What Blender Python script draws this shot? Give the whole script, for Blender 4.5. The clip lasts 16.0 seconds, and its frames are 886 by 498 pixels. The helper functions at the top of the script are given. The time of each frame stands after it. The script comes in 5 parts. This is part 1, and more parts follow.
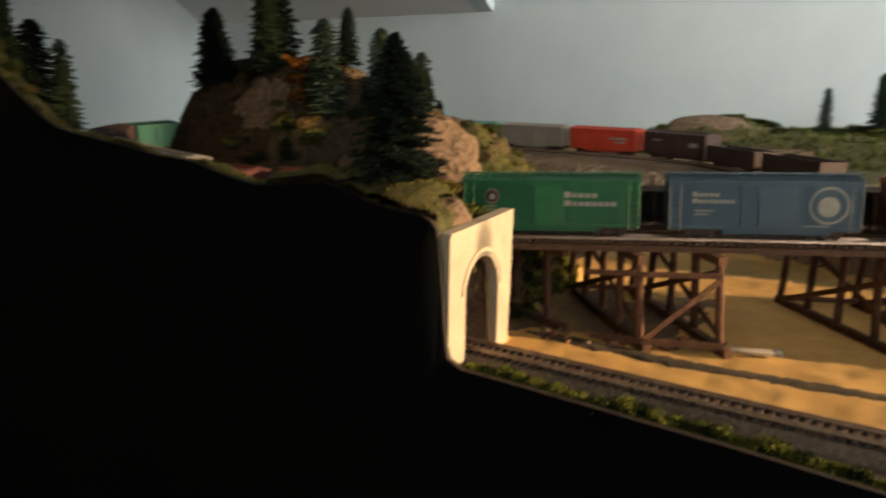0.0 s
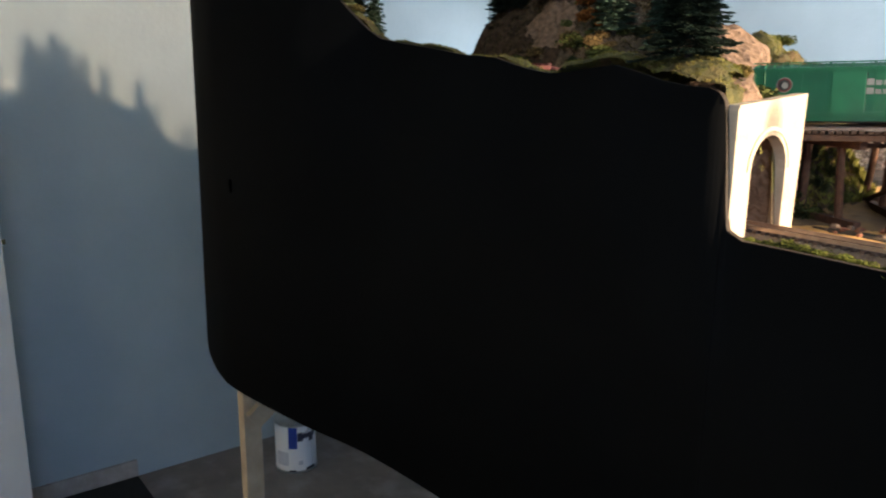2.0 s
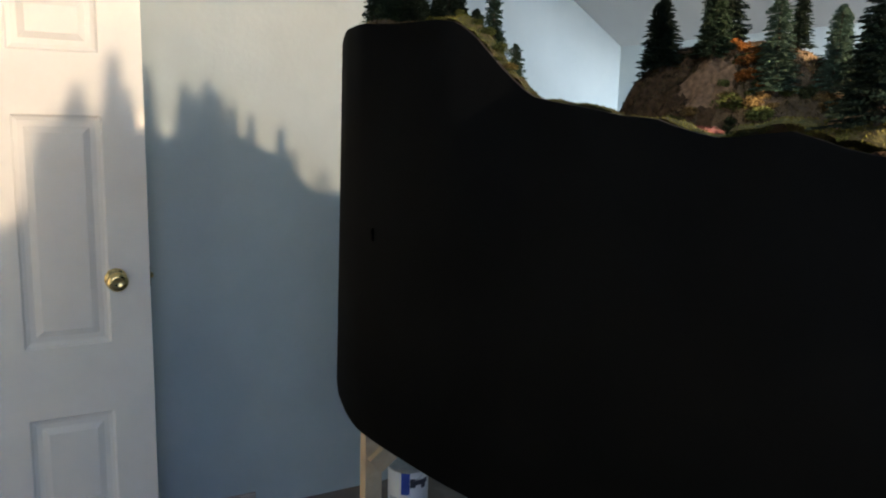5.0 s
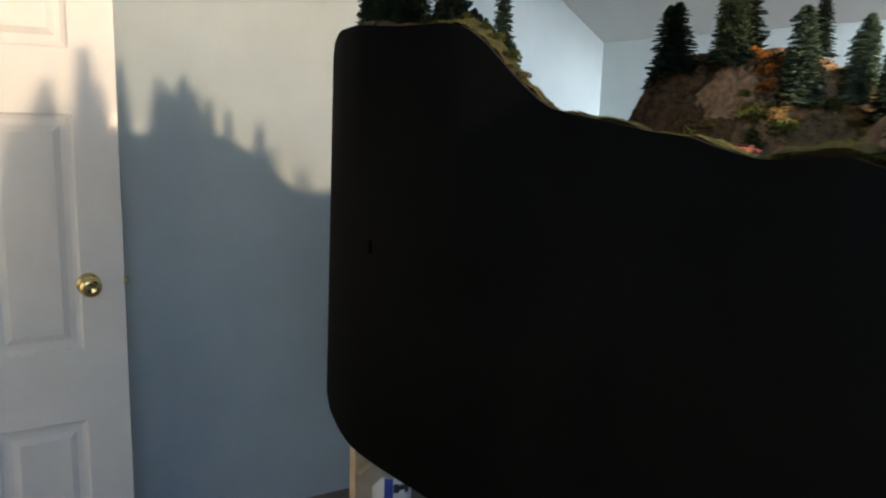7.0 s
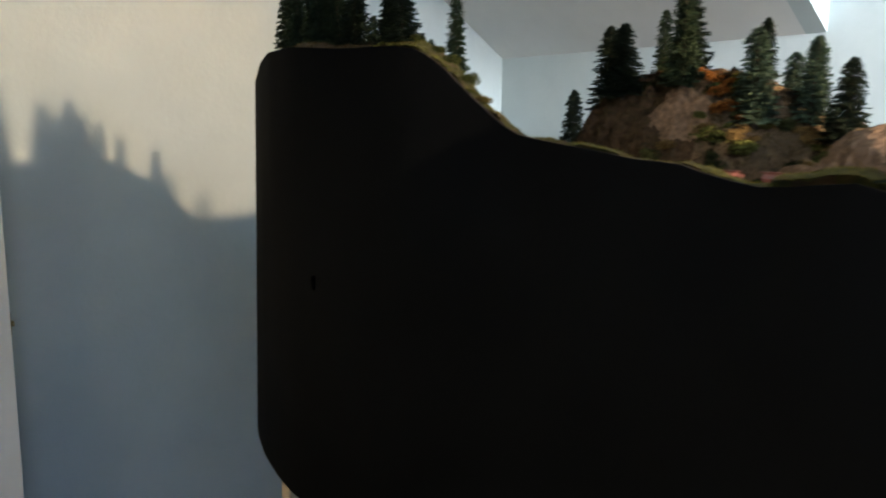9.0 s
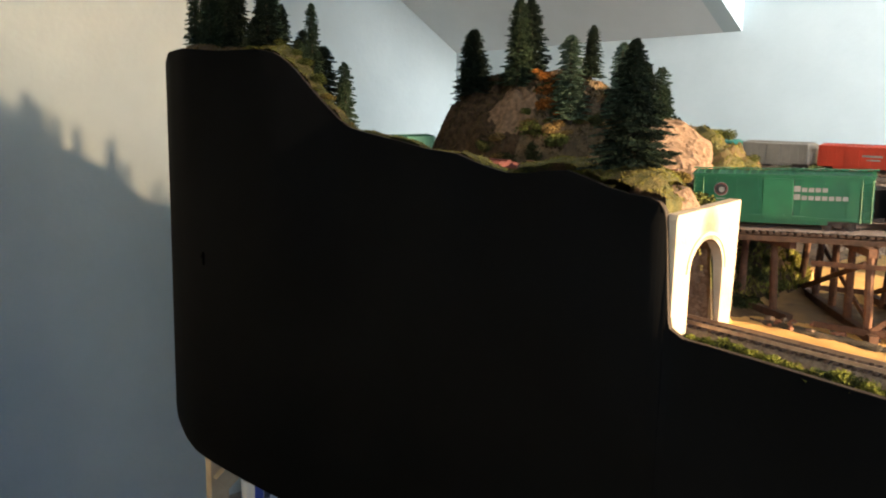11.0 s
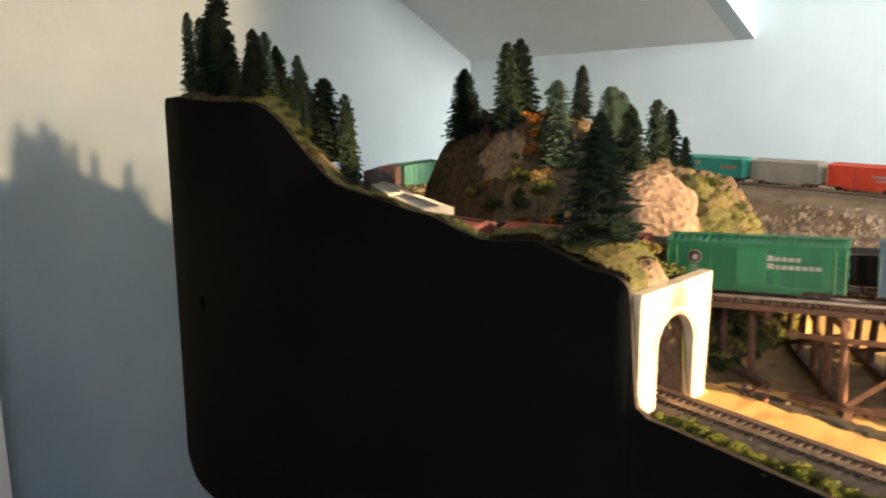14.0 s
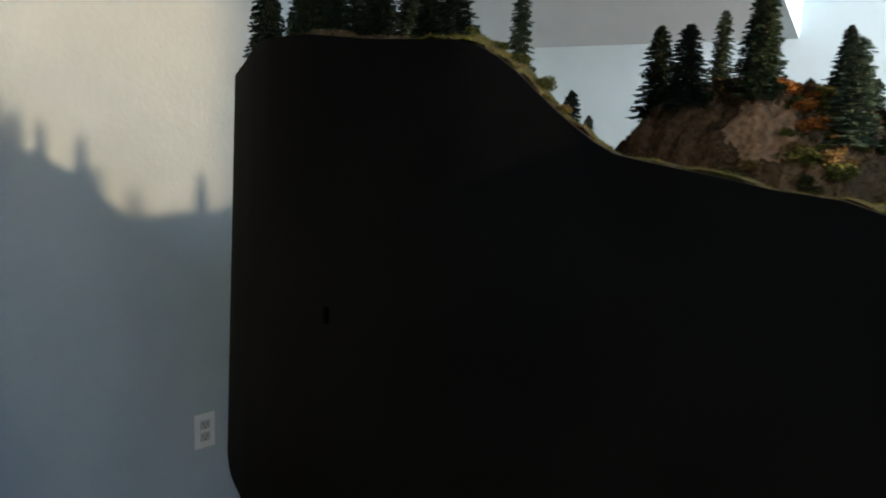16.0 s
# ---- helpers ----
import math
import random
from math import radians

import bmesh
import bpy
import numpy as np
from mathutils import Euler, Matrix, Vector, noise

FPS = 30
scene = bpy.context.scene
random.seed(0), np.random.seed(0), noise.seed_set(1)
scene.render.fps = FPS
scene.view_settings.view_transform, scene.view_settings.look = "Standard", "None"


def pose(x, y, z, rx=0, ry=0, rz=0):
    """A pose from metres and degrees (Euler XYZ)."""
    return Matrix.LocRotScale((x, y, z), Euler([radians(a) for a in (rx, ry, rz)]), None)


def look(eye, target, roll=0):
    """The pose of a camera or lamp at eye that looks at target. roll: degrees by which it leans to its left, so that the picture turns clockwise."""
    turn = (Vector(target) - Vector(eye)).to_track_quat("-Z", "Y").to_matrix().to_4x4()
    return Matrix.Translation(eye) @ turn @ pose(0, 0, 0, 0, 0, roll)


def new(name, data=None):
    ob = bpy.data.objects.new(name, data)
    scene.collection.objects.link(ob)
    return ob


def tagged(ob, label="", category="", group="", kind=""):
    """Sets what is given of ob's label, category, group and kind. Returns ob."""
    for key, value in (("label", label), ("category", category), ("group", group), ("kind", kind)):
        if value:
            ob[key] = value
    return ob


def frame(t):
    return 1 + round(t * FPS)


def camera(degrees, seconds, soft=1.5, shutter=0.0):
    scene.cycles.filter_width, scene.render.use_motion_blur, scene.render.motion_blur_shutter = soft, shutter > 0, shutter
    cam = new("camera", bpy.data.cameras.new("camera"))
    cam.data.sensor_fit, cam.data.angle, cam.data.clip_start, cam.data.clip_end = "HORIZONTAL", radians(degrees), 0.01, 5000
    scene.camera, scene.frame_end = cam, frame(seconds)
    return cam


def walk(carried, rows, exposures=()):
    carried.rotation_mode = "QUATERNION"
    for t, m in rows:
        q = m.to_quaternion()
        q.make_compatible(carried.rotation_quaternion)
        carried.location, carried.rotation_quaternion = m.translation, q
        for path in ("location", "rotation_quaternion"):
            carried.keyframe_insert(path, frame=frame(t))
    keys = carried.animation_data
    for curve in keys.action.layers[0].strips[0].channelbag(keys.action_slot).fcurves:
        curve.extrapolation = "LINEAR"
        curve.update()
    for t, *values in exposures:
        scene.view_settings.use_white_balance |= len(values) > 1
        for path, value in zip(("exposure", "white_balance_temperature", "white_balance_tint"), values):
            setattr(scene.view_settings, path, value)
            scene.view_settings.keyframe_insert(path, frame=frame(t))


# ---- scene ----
cam = camera(59.7, 16.0, 2.0, 0.5)
PATH = [
    (0, (0.453, 0.283, 1.443), (-0.613, 1.927, 1.041), 0.9),
    (0.5, (0.494, 0.262, 1.418), (-0.834, 1.701, 1.009), 0.7),
    (1, (0.499, 0.241, 1.405), (-0.918, 1.59, 0.992), 1.1),
    (1.5, (0.495, 0.224, 1.371), (-0.986, 1.498, 0.943), 0.6),
    (2, (0.486, 0.221, 1.36), (-1.062, 1.407, 0.914), 0.5),
    (2.5, (0.483, 0.196, 1.369), (-1.102, 1.339, 0.942), 0.6),
    (3, (0.485, 0.188, 1.373), (-1.11, 1.323, 0.967), 1.3),
    (3.5, (0.477, 0.199, 1.376), (-1.164, 1.272, 0.98), 1.2),
    (4, (0.472, 0.187, 1.375), (-1.223, 1.177, 0.993), 1.0),
    (4.2, (0.457, 0.198, 1.37), (-1.258, 1.158, 1.002), 1.2),
    (6.3, (0.456, 0.178, 1.384), (-1.266, 1.15, 1.084), 1.8),
    (6.5, (0.46, 0.179, 1.391), (-1.246, 1.166, 1.054), 1.8),
    (7, (0.38, 0.177, 1.394), (-1.3, 1.202, 1.038), 1.8),
    (7.5, (0.236, 0.101, 1.393), (-1.398, 1.205, 1.062), 0.4),
    (8, (0.157, 0.09, 1.399), (-1.384, 1.319, 1.064), 0.3),
    (8.5, (0.178, 0.097, 1.401), (-1.321, 1.377, 1.064), 0.2),
    (9, (0.28, 0.134, 1.408), (-1.234, 1.402, 1.092), 0.7),
    (9.5, (0.401, 0.166, 1.407), (-1.123, 1.423, 1.096), 1.2),
    (11.8, (0.522, 0.211, 1.42), (-0.981, 1.482, 1.063), 1.3),
    (12, (0.524, 0.215, 1.421), (-0.971, 1.5, 1.084), 1.5),
    (12.5, (0.552, 0.232, 1.461), (-0.94, 1.528, 1.155), 1.2),
    (13, (0.567, 0.243, 1.484), (-0.926, 1.538, 1.176), 1.0),
    (13.5, (0.582, 0.258, 1.515), (-0.926, 1.539, 1.225), 0.1),
    (14, (0.543, 0.255, 1.493), (-1.021, 1.448, 1.131), -0.6),
    (14.5, (0.438, 0.228, 1.479), (-1.094, 1.456, 1.099), 0.9),
    (15, (0.301, 0.185, 1.47), (-1.145, 1.518, 1.104), 2.5),
    (15.5, (0.165, 0.128, 1.454), (-1.22, 1.52, 1.078), 2.1),
    (16, (0.052, 0.117, 1.426), (-1.288, 1.562, 1.087), 2.5),
]
walk(cam, [(t, look(eye, target, roll)) for t, eye, target, roll in PATH], [(0.0, 0.95, 7200, 10), (0.5, 1.3, 6600, 10), (1.0, 1.8, 6250, 10), (2.0, 2.08, 5750, 10), (3.5, 2.28, 5850, 10), (8.0, 2.27, 6200, 10), (13.5, 2.4, 6900, 10), (16.0, 2.3, 6150, 10)])

# ---- world, sun, added fill lamps ----
world = bpy.data.worlds.new("world")
scene.world = world
world.use_nodes = True
wn = world.node_tree.nodes
sky = wn.new("ShaderNodeTexSky")
sky.sky_type, sky.sun_disc = "NISHITA", False
sky.sun_elevation, sky.sun_rotation = radians(10.2), radians(70.7)
world.node_tree.links.new(sky.outputs[0], wn["Background"].inputs[0])
wn["Background"].inputs[1].default_value = 0.08

SUN_WAY = Vector((-1.0, -0.35, -0.19)).normalized()
sun = new("sun", bpy.data.lights.new("sun", "SUN"))
sun.data.energy, sun.data.angle, sun.data.color = 5.0, radians(2.2), (1.0, 0.69, 0.39)
sun.matrix_world = look(Vector((8, 4.2, 3.2)), Vector((8, 4.2, 3.2)) + SUN_WAY)


def fill_lamp(name, eye, target, w, h, energy, color):
    lamp = new(name, bpy.data.lights.new(name, "AREA"))
    lamp.data.shape, lamp.data.size, lamp.data.size_y = "RECTANGLE", w, h
    lamp.data.energy, lamp.data.color = energy, color
    lamp.matrix_world = look(Vector(eye), Vector(target))
    return lamp


# Added fill lamps at unseen openings; the two narrow beams brighten the north wall.
fill_lamp("north_wall_fill", (2.46, 1.98, 2.15), (1.25, 2.50, 1.93), 0.78, 0.9, 11.5, (1.0, 0.98, 0.94)).data.spread = radians(56)
fill_lamp("corner_sky_fill", (2.46, 1.99, 2.12), (0.0, 1.5, 1.45), 0.78, 0.95, 6.5, (0.50, 0.72, 1.0))
fill_lamp("north_wall_high_fill", (2.44, -0.55, 2.42), (0.6, 2.40, 1.85), 1.4, 0.5, 6.5, (1.0, 0.97, 0.92)).data.spread = radians(58)
# Blue fill, added for the west wall's shadow and the door.
fill_lamp("blue_side_fill", (2.46, -0.55, 1.50), (-1.8, 1.2, 1.2), 1.5, 1.1, 2.2, (0.11, 0.37, 1.0))


# ---- materials ----
def nodes_of(name):
    m = bpy.data.materials.new(name)
    m.use_nodes = True
    return m, m.node_tree.nodes, m.node_tree.links, m.node_tree.nodes["Principled BSDF"]


def surface(name, c1, c2, scale=40.0, rough=0.8, bump=0.3, metal=0.0, fine=None, c3=None, stain=6.0, amount=0.35, dist=0.002, random_tone=0.0, island=False, spec=0.5):
    """Two-scale noise between c1 and c2, stained with c3 at a larger scale, with relief."""
    m, n, l, p = nodes_of(name)
    tex = n.new("ShaderNodeTexCoord")
    a = n.new("ShaderNodeTexNoise")
    a.inputs["Scale"].default_value, a.inputs["Detail"].default_value, a.inputs["Roughness"].default_value = scale, 6, 0.65
    l.new(tex.outputs["Object"], a.inputs["Vector"])
    ramp = n.new("ShaderNodeMapRange")
    ramp.inputs[1].default_value, ramp.inputs[2].default_value = 0.33, 0.67
    l.new(a.outputs[0], ramp.inputs[0])
    mix = n.new("ShaderNodeMix")
    mix.data_type = "RGBA"
    mix.inputs[6].default_value, mix.inputs[7].default_value = (*c1, 1), (*c2, 1)
    l.new(ramp.outputs[0], mix.inputs[0])
    colour = mix.outputs[2]
    if c3:
        b = n.new("ShaderNodeTexNoise")
        b.inputs["Scale"].default_value, b.inputs["Detail"].default_value = stain, 4
        l.new(tex.outputs["Object"], b.inputs["Vector"])
        r2 = n.new("ShaderNodeMapRange")
        r2.inputs[1].default_value, r2.inputs[2].default_value, r2.inputs[4].default_value = 0.5, 0.68, amount
        l.new(b.outputs[0], r2.inputs[0])
        m2 = n.new("ShaderNodeMix")
        m2.data_type = "RGBA"
        m2.inputs[7].default_value = (*c3, 1)
        l.new(r2.outputs[0], m2.inputs[0])
        l.new(colour, m2.inputs[6])
        colour = m2.outputs[2]
    if random_tone:
        info = n.new("ShaderNodeNewGeometry" if island else "ShaderNodeObjectInfo")
        r3 = n.new("ShaderNodeMapRange")
        r3.inputs[3].default_value, r3.inputs[4].default_value = 1 - random_tone, 1 + random_tone
        l.new(info.outputs["Random Per Island" if island else "Random"], r3.inputs[0])
        hsv = n.new("ShaderNodeHueSaturation")
        l.new(r3.outputs[0], hsv.inputs["Value"])
        l.new(colour, hsv.inputs["Color"])
        colour = hsv.outputs[0]
    l.new(colour, p.inputs["Base Color"])
    p.inputs["Roughness"].default_value, p.inputs["Metallic"].default_value = rough, metal
    p.inputs["Specular IOR Level"].default_value = spec
    if bump:
        f = n.new("ShaderNodeTexNoise")
        f.inputs["Scale"].default_value, f.inputs["Detail"].default_value = fine or scale * 4, 5
        l.new(tex.outputs["Object"], f.inputs["Vector"])
        bp = n.new("ShaderNodeBump")
        bp.inputs["Strength"].default_value, bp.inputs["Distance"].default_value = bump, dist
        l.new(f.outputs[0], bp.inputs["Height"])
        l.new(bp.outputs[0], p.inputs["Normal"])
    return m


M_WALL = surface("pale_wall_paint", (0.385, 0.455, 0.485), (0.435, 0.51, 0.535), 3, 0.75, 0.35, fine=55, c3=(0.36, 0.425, 0.455), stain=2.2, amount=0.4, dist=0.002)
M_CEIL = surface("ceiling_paint", (0.55, 0.57, 0.58), (0.60, 0.62, 0.63), 4, 0.85, 0.2, fine=220, dist=0.001)
M_DOORPAINT = surface("white_door_paint", (0.74, 0.73, 0.71), (0.80, 0.79, 0.77), 5, 0.42, 0.08, fine=90, c3=(0.68, 0.66, 0.62), stain=3, amount=0.25, dist=0.0006)
M_BRASS = surface("polished_brass", (0.62, 0.47, 0.20), (0.75, 0.60, 0.30), 30, 0.22, 0.05, metal=1.0)
M_FASCIA = surface("black_fascia_paint", (0.0033, 0.0036, 0.0039), (0.0049, 0.0053, 0.0057), 8, 0.8, 0.10, fine=120, spec=0.02, c3=(0.006, 0.0056, 0.0053), stain=2.5, amount=0.4, dist=0.0006)
M_FASCIA_EDGE = surface("raw_hardboard_edge", (0.012, 0.008, 0.005), (0.028, 0.017, 0.010), 200, 0.8, 0.2)
M_FLOOR = surface("worn_concrete_floor", (0.15, 0.125, 0.11), (0.22, 0.19, 0.165), 5, 0.55, 0.25, fine=60, c3=(0.34, 0.31, 0.29), stain=9, amount=0.5)
M_MAT = surface("black_floor_mat", (0.006, 0.006, 0.006), (0.012, 0.011, 0.010), 150, 0.95, 0.5, fine=500)
M_BASE = surface("scuffed_base_trim", (0.34, 0.29, 0.24), (0.50, 0.45, 0.40), 14, 0.7, 0.3)
M_PINE = surface("pale_pine_lumber", (0.40, 0.30, 0.19), (0.52, 0.41, 0.27), 18, 0.7, 0.25, c3=(0.30, 0.20, 0.11), stain=7, amount=0.4)
M_PLASTIC = surface("white_plastic_plate", (0.72, 0.72, 0.70), (0.78, 0.78, 0.76), 20, 0.4, 0.0)
M_SLOT = surface("dark_slot", (0.02, 0.02, 0.02), (0.03, 0.03, 0.03), 20, 0.6, 0.0)
M_CANWHITE = surface("white_paper_label", (0.80, 0.82, 0.86), (0.86, 0.87, 0.89), 30, 0.6, 0.05)
M_CANGREY = surface("pale_grey_label_ink", (0.50, 0.54, 0.62), (0.58, 0.61, 0.68), 30, 0.6, 0.05)
M_CANBLUE = surface("blue_label_ink", (0.03, 0.06, 0.33), (0.04, 0.09, 0.42), 30, 0.5, 0.0)
M_TIN = surface("tin_metal", (0.45, 0.46, 0.47), (0.6, 0.6, 0.6), 40, 0.3, 0.05, metal=1.0)
M_SMEAR = surface("dark_paint_smear", (0.03, 0.035, 0.06), (0.06, 0.06, 0.08), 60, 0.5, 0.2)

M_EARTH = surface("brown_earth", (0.13, 0.085, 0.05), (0.22, 0.15, 0.09), 60, 0.95, 0.6, fine=500, c3=(0.10, 0.075, 0.05), stain=14, amount=0.7)
M_PORTAL = surface("cast_plaster_portal", (0.36, 0.31, 0.235), (0.45, 0.39, 0.30), 30, 0.8, 0.35, fine=350, c3=(0.33, 0.26, 0.18), stain=40, amount=0.4)
def rock_surface(name, light, dark, wash):
    """Painted plaster rock: upright fissures filled with a dark wash, blotches and fine grain."""
    m, n, l, p = nodes_of(name)
    tex, mapping = n.new("ShaderNodeTexCoord"), n.new("ShaderNodeMapping")
    mapping.inputs["Scale"].default_value = (1.0, 1.0, 0.30)
    mapping.inputs["Rotation"].default_value = (0.25, 0.35, 0.0)
    l.new(tex.outputs["Object"], mapping.inputs[0])
    fis = n.new("ShaderNodeTexNoise")
    fis.noise_type = "RIDGED_MULTIFRACTAL"
    fis.inputs["Scale"].default_value, fis.inputs["Detail"].default_value = 62.0, 7.0
    l.new(mapping.outputs[0], fis.inputs["Vector"])
    blotch = n.new("ShaderNodeTexNoise")
    blotch.inputs["Scale"].default_value, blotch.inputs["Detail"].default_value = 120.0, 8.0
    l.new(tex.outputs["Object"], blotch.inputs["Vector"])
    r1, r2 = n.new("ShaderNodeMapRange"), n.new("ShaderNodeMapRange")
    r1.inputs[1].default_value, r1.inputs[2].default_value = 0.35, 0.65
    r2.inputs[1].default_value, r2.inputs[2].default_value, r2.inputs[4].default_value = 0.82, 1.22, 0.80
    l.new(blotch.outputs[0], r1.inputs[0])
    l.new(fis.outputs[0], r2.inputs[0])
    a, b = n.new("ShaderNodeMix"), n.new("ShaderNodeMix")
    a.data_type = b.data_type = "RGBA"
    a.inputs[6].default_value, a.inputs[7].default_value, b.inputs[7].default_value = (*dark, 1), (*light, 1), (*wash, 1)
    l.new(r1.outputs[0], a.inputs[0])
    l.new(a.outputs[2], b.inputs[6])
    l.new(r2.outputs[0], b.inputs[0])
    l.new(b.outputs[2], p.inputs["Base Color"])
    p.inputs["Roughness"].default_value, p.inputs["Specular IOR Level"].default_value = 0.95, 0.15
    sub, bp = n.new("ShaderNodeMath"), n.new("ShaderNodeBump")
    sub.operation = "SUBTRACT"
    l.new(blotch.outputs[0], sub.inputs[0])
    l.new(r2.outputs[0], sub.inputs[1])
    bp.inputs["Strength"].default_value, bp.inputs["Distance"].default_value = 1.0, 0.007
    l.new(sub.outputs[0], bp.inputs["Height"])
    l.new(bp.outputs[0], p.inputs["Normal"])
    return m


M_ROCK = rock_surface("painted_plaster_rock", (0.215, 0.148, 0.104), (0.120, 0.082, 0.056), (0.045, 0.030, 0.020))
# Lighter tone: light on the mound's face is put into this colour.
M_TANROCK = rock_surface("tan_washed_rock_lit", (0.215, 0.140, 0.088), (0.105, 0.068, 0.042), (0.035, 0.023, 0.015))
# Darker tone: the shade of the mound's flank is put into this colour.
M_BROWNROCK = rock_surface("brown_washed_rock_shade", (0.070, 0.044, 0.025), (0.034, 0.022, 0.012), (0.014, 0.009, 0.006))
M_TREE_BARK = surface("bark", (0.05, 0.035, 0.025), (0.09, 0.065, 0.045), 200, 0.9, 0.5)
M_FIR = surface("dark_fir_needles", (0.008, 0.018, 0.011), (0.022, 0.037, 0.020), 120, 0.85, 0.0, random_tone=0.4, island=True, spec=0.2)
M_SAGE = surface("sage_fir_needles", (0.034, 0.064, 0.046), (0.085, 0.135, 0.096), 120, 0.85, 0.0, random_tone=0.4, island=True, spec=0.2)
M_GREENFIR = surface("green_fir_needles", (0.015, 0.031, 0.017), (0.043, 0.070, 0.036), 120, 0.85, 0.0, random_tone=0.4, island=True, spec=0.2)


# ---- mesh helpers ----
def finish(bm, name, material, smooth=False):
    me = bpy.data.meshes.new(name)
    bm.normal_update()
    bm.to_mesh(me)
    bm.free()
    for mm in (material if isinstance(material, (list, tuple)) else [material]):
        me.materials.append(mm)
    if smooth:
        me.polygons.foreach_set("use_smooth", [True] * len(me.polygons))
    return me


def thing(name, m, label, category, group="", kind=""):
    ob = new(name)
    ob.empty_display_size = 0.02
    ob.matrix_basis = m
    return tagged(ob, label, category, group, kind)


def part(name, bm, material, parent, label="", smooth=False, at=None):
    ob = new(name, finish(bm, name, material, smooth))
    ob.parent = parent
    if at is not None:
        ob.matrix_basis = at
    return tagged(ob, label)


def solid(name, bm, material, label, category, kind="", group="", smooth=False, at=None):
    ob = new(name, finish(bm, name, material, smooth))
    if at is not None:
        ob.matrix_basis = at
    return tagged(ob, label, category, group, kind)


def box(bm, c, s, rot=None, bevel=0.0):
    """A box of size s round c, turned by rot (a pose), with its edges bevelled."""
    made = bmesh.ops.create_cube(bm, size=1.0)["verts"]
    m = Matrix.Translation(c) @ (rot if rot is not None else Matrix()) @ Matrix.Diagonal((*s, 1))
    bmesh.ops.transform(bm, matrix=m, verts=made)
    if bevel:
        edges = list({e for v in made for e in v.link_edges})
        bmesh.ops.bevel(bm, geom=edges, offset=bevel, segments=2, affect="EDGES", profile=0.6)
    return bm


def rod(bm, a, b, r1, r2=None, sides=8):
    """A tapered round bar from a to b."""
    a, b = Vector(a), Vector(b)
    made = bmesh.ops.create_cone(bm, cap_ends=True, segments=sides, radius1=r1, radius2=r1 if r2 is None else r2, depth=(b - a).length)["verts"]
    m = Matrix.Translation((a + b) / 2) @ (b - a).to_track_quat("Z", "Y").to_matrix().to_4x4()
    bmesh.ops.transform(bm, matrix=m, verts=made)
    return bm


def beam(bm, a, b, w, h):
    """A squared bar from a to b."""
    a, b = Vector(a), Vector(b)
    made = bmesh.ops.create_cube(bm, size=1.0)["verts"]
    m = Matrix.Translation((a + b) / 2) @ (b - a).to_track_quat("Y", "Z").to_matrix().to_4x4() @ Matrix.Diagonal((w, (b - a).length, h, 1))
    bmesh.ops.transform(bm, matrix=m, verts=made)
    return bm


def prism(bm, outline, m, depth):
    """An outline in x and z, drawn out along y by depth, and placed by m."""
    front = [bm.verts.new(m @ Vector((x, 0, z))) for x, z in outline]
    back = [bm.verts.new(m @ Vector((x, depth, z))) for x, z in outline]
    bm.faces.new(front)
    bm.faces.new(list(reversed(back)))
    for i in range(len(outline)):
        j = (i + 1) % len(outline)
        bm.faces.new([front[j], front[i], back[i], back[j]])
    bmesh.ops.recalc_face_normals(bm, faces=bm.faces[:])
    return bm


def smooth01(v):
    v = np.clip(v, 0, 1)
    return v * v * (3 - 2 * v)


def value_noise(x, y, scale, seed=0):
    """Smooth noise of -1 to 1 over arrays."""
    rng = np.random.RandomState(seed)
    grid = rng.uniform(-1, 1, (64, 64))
    u, v = x * scale + 31.7, y * scale + 17.3
    i, j = np.floor(u).astype(int), np.floor(v).astype(int)
    fu, fv = smooth01(u - i), smooth01(v - j)
    g = lambda a, b: grid[a % 64, b % 64]
    return (g(i, j) * (1 - fu) + g(i + 1, j) * fu) * (1 - fv) + (g(i, j + 1) * (1 - fu) + g(i + 1, j + 1) * fu) * fv


# ---- the room ----
X_LEFT, Y_BACK, X_RIGHT, Y_FRONT = -2.06, 2.40, 2.50, -2.0
KNEE, FLAT, Y_BREAK, X_DORMER, HIGH = 1.68, 1.967, 1.94, -0.808, 3.10
W = 0.10


def wall(name, c, s, label):
    return solid(name, box(bmesh.new(), c, s), M_WALL, label, "wall", "structure")


solid("floor", box(bmesh.new(), (0.22, 0.2, -0.05), (4.8, 4.6, 0.10)), M_FLOOR, "bare worn brown-grey concrete floor with pale scuffs", "floor", "structure")
wall("wall_west", (X_LEFT - W / 2, 0.2, HIGH / 2), (W, 4.6, HIGH), "pale blue-grey painted plaster wall")
# The north and east walls, with a wide unseen corner window added for sun.
N0, N1, NZ0, NZ1, E0, E1 = 0.42, 2.50, 1.56, 3.02, 1.22, 2.40
bm = bmesh.new()
box(bm, ((X_LEFT + N0) / 2, Y_BACK + W / 2, HIGH / 2), (N0 - X_LEFT, W, HIGH))
box(bm, ((N0 + N1) / 2, Y_BACK + W / 2, NZ0 / 2), (N1 - N0, W, NZ0))
box(bm, ((N0 + N1) / 2, Y_BACK + W / 2, (NZ1 + HIGH) / 2), (N1 - N0, W, HIGH - NZ1))
solid("wall_north", bm, M_WALL, "pale blue-grey painted plaster wall", "wall", "structure")
bm = bmesh.new()
# A second unseen opening, added for the fill lamps on this wall.
F0, F1, FZ0, FZ1 = -1.32, 0.22, 0.92, 2.70
box(bm, (X_RIGHT + W / 2, (Y_FRONT + F0) / 2, HIGH / 2), (W, F0 - Y_FRONT, HIGH))
box(bm, (X_RIGHT + W / 2, (F1 + E0) / 2, HIGH / 2), (W, E0 - F1, HIGH))
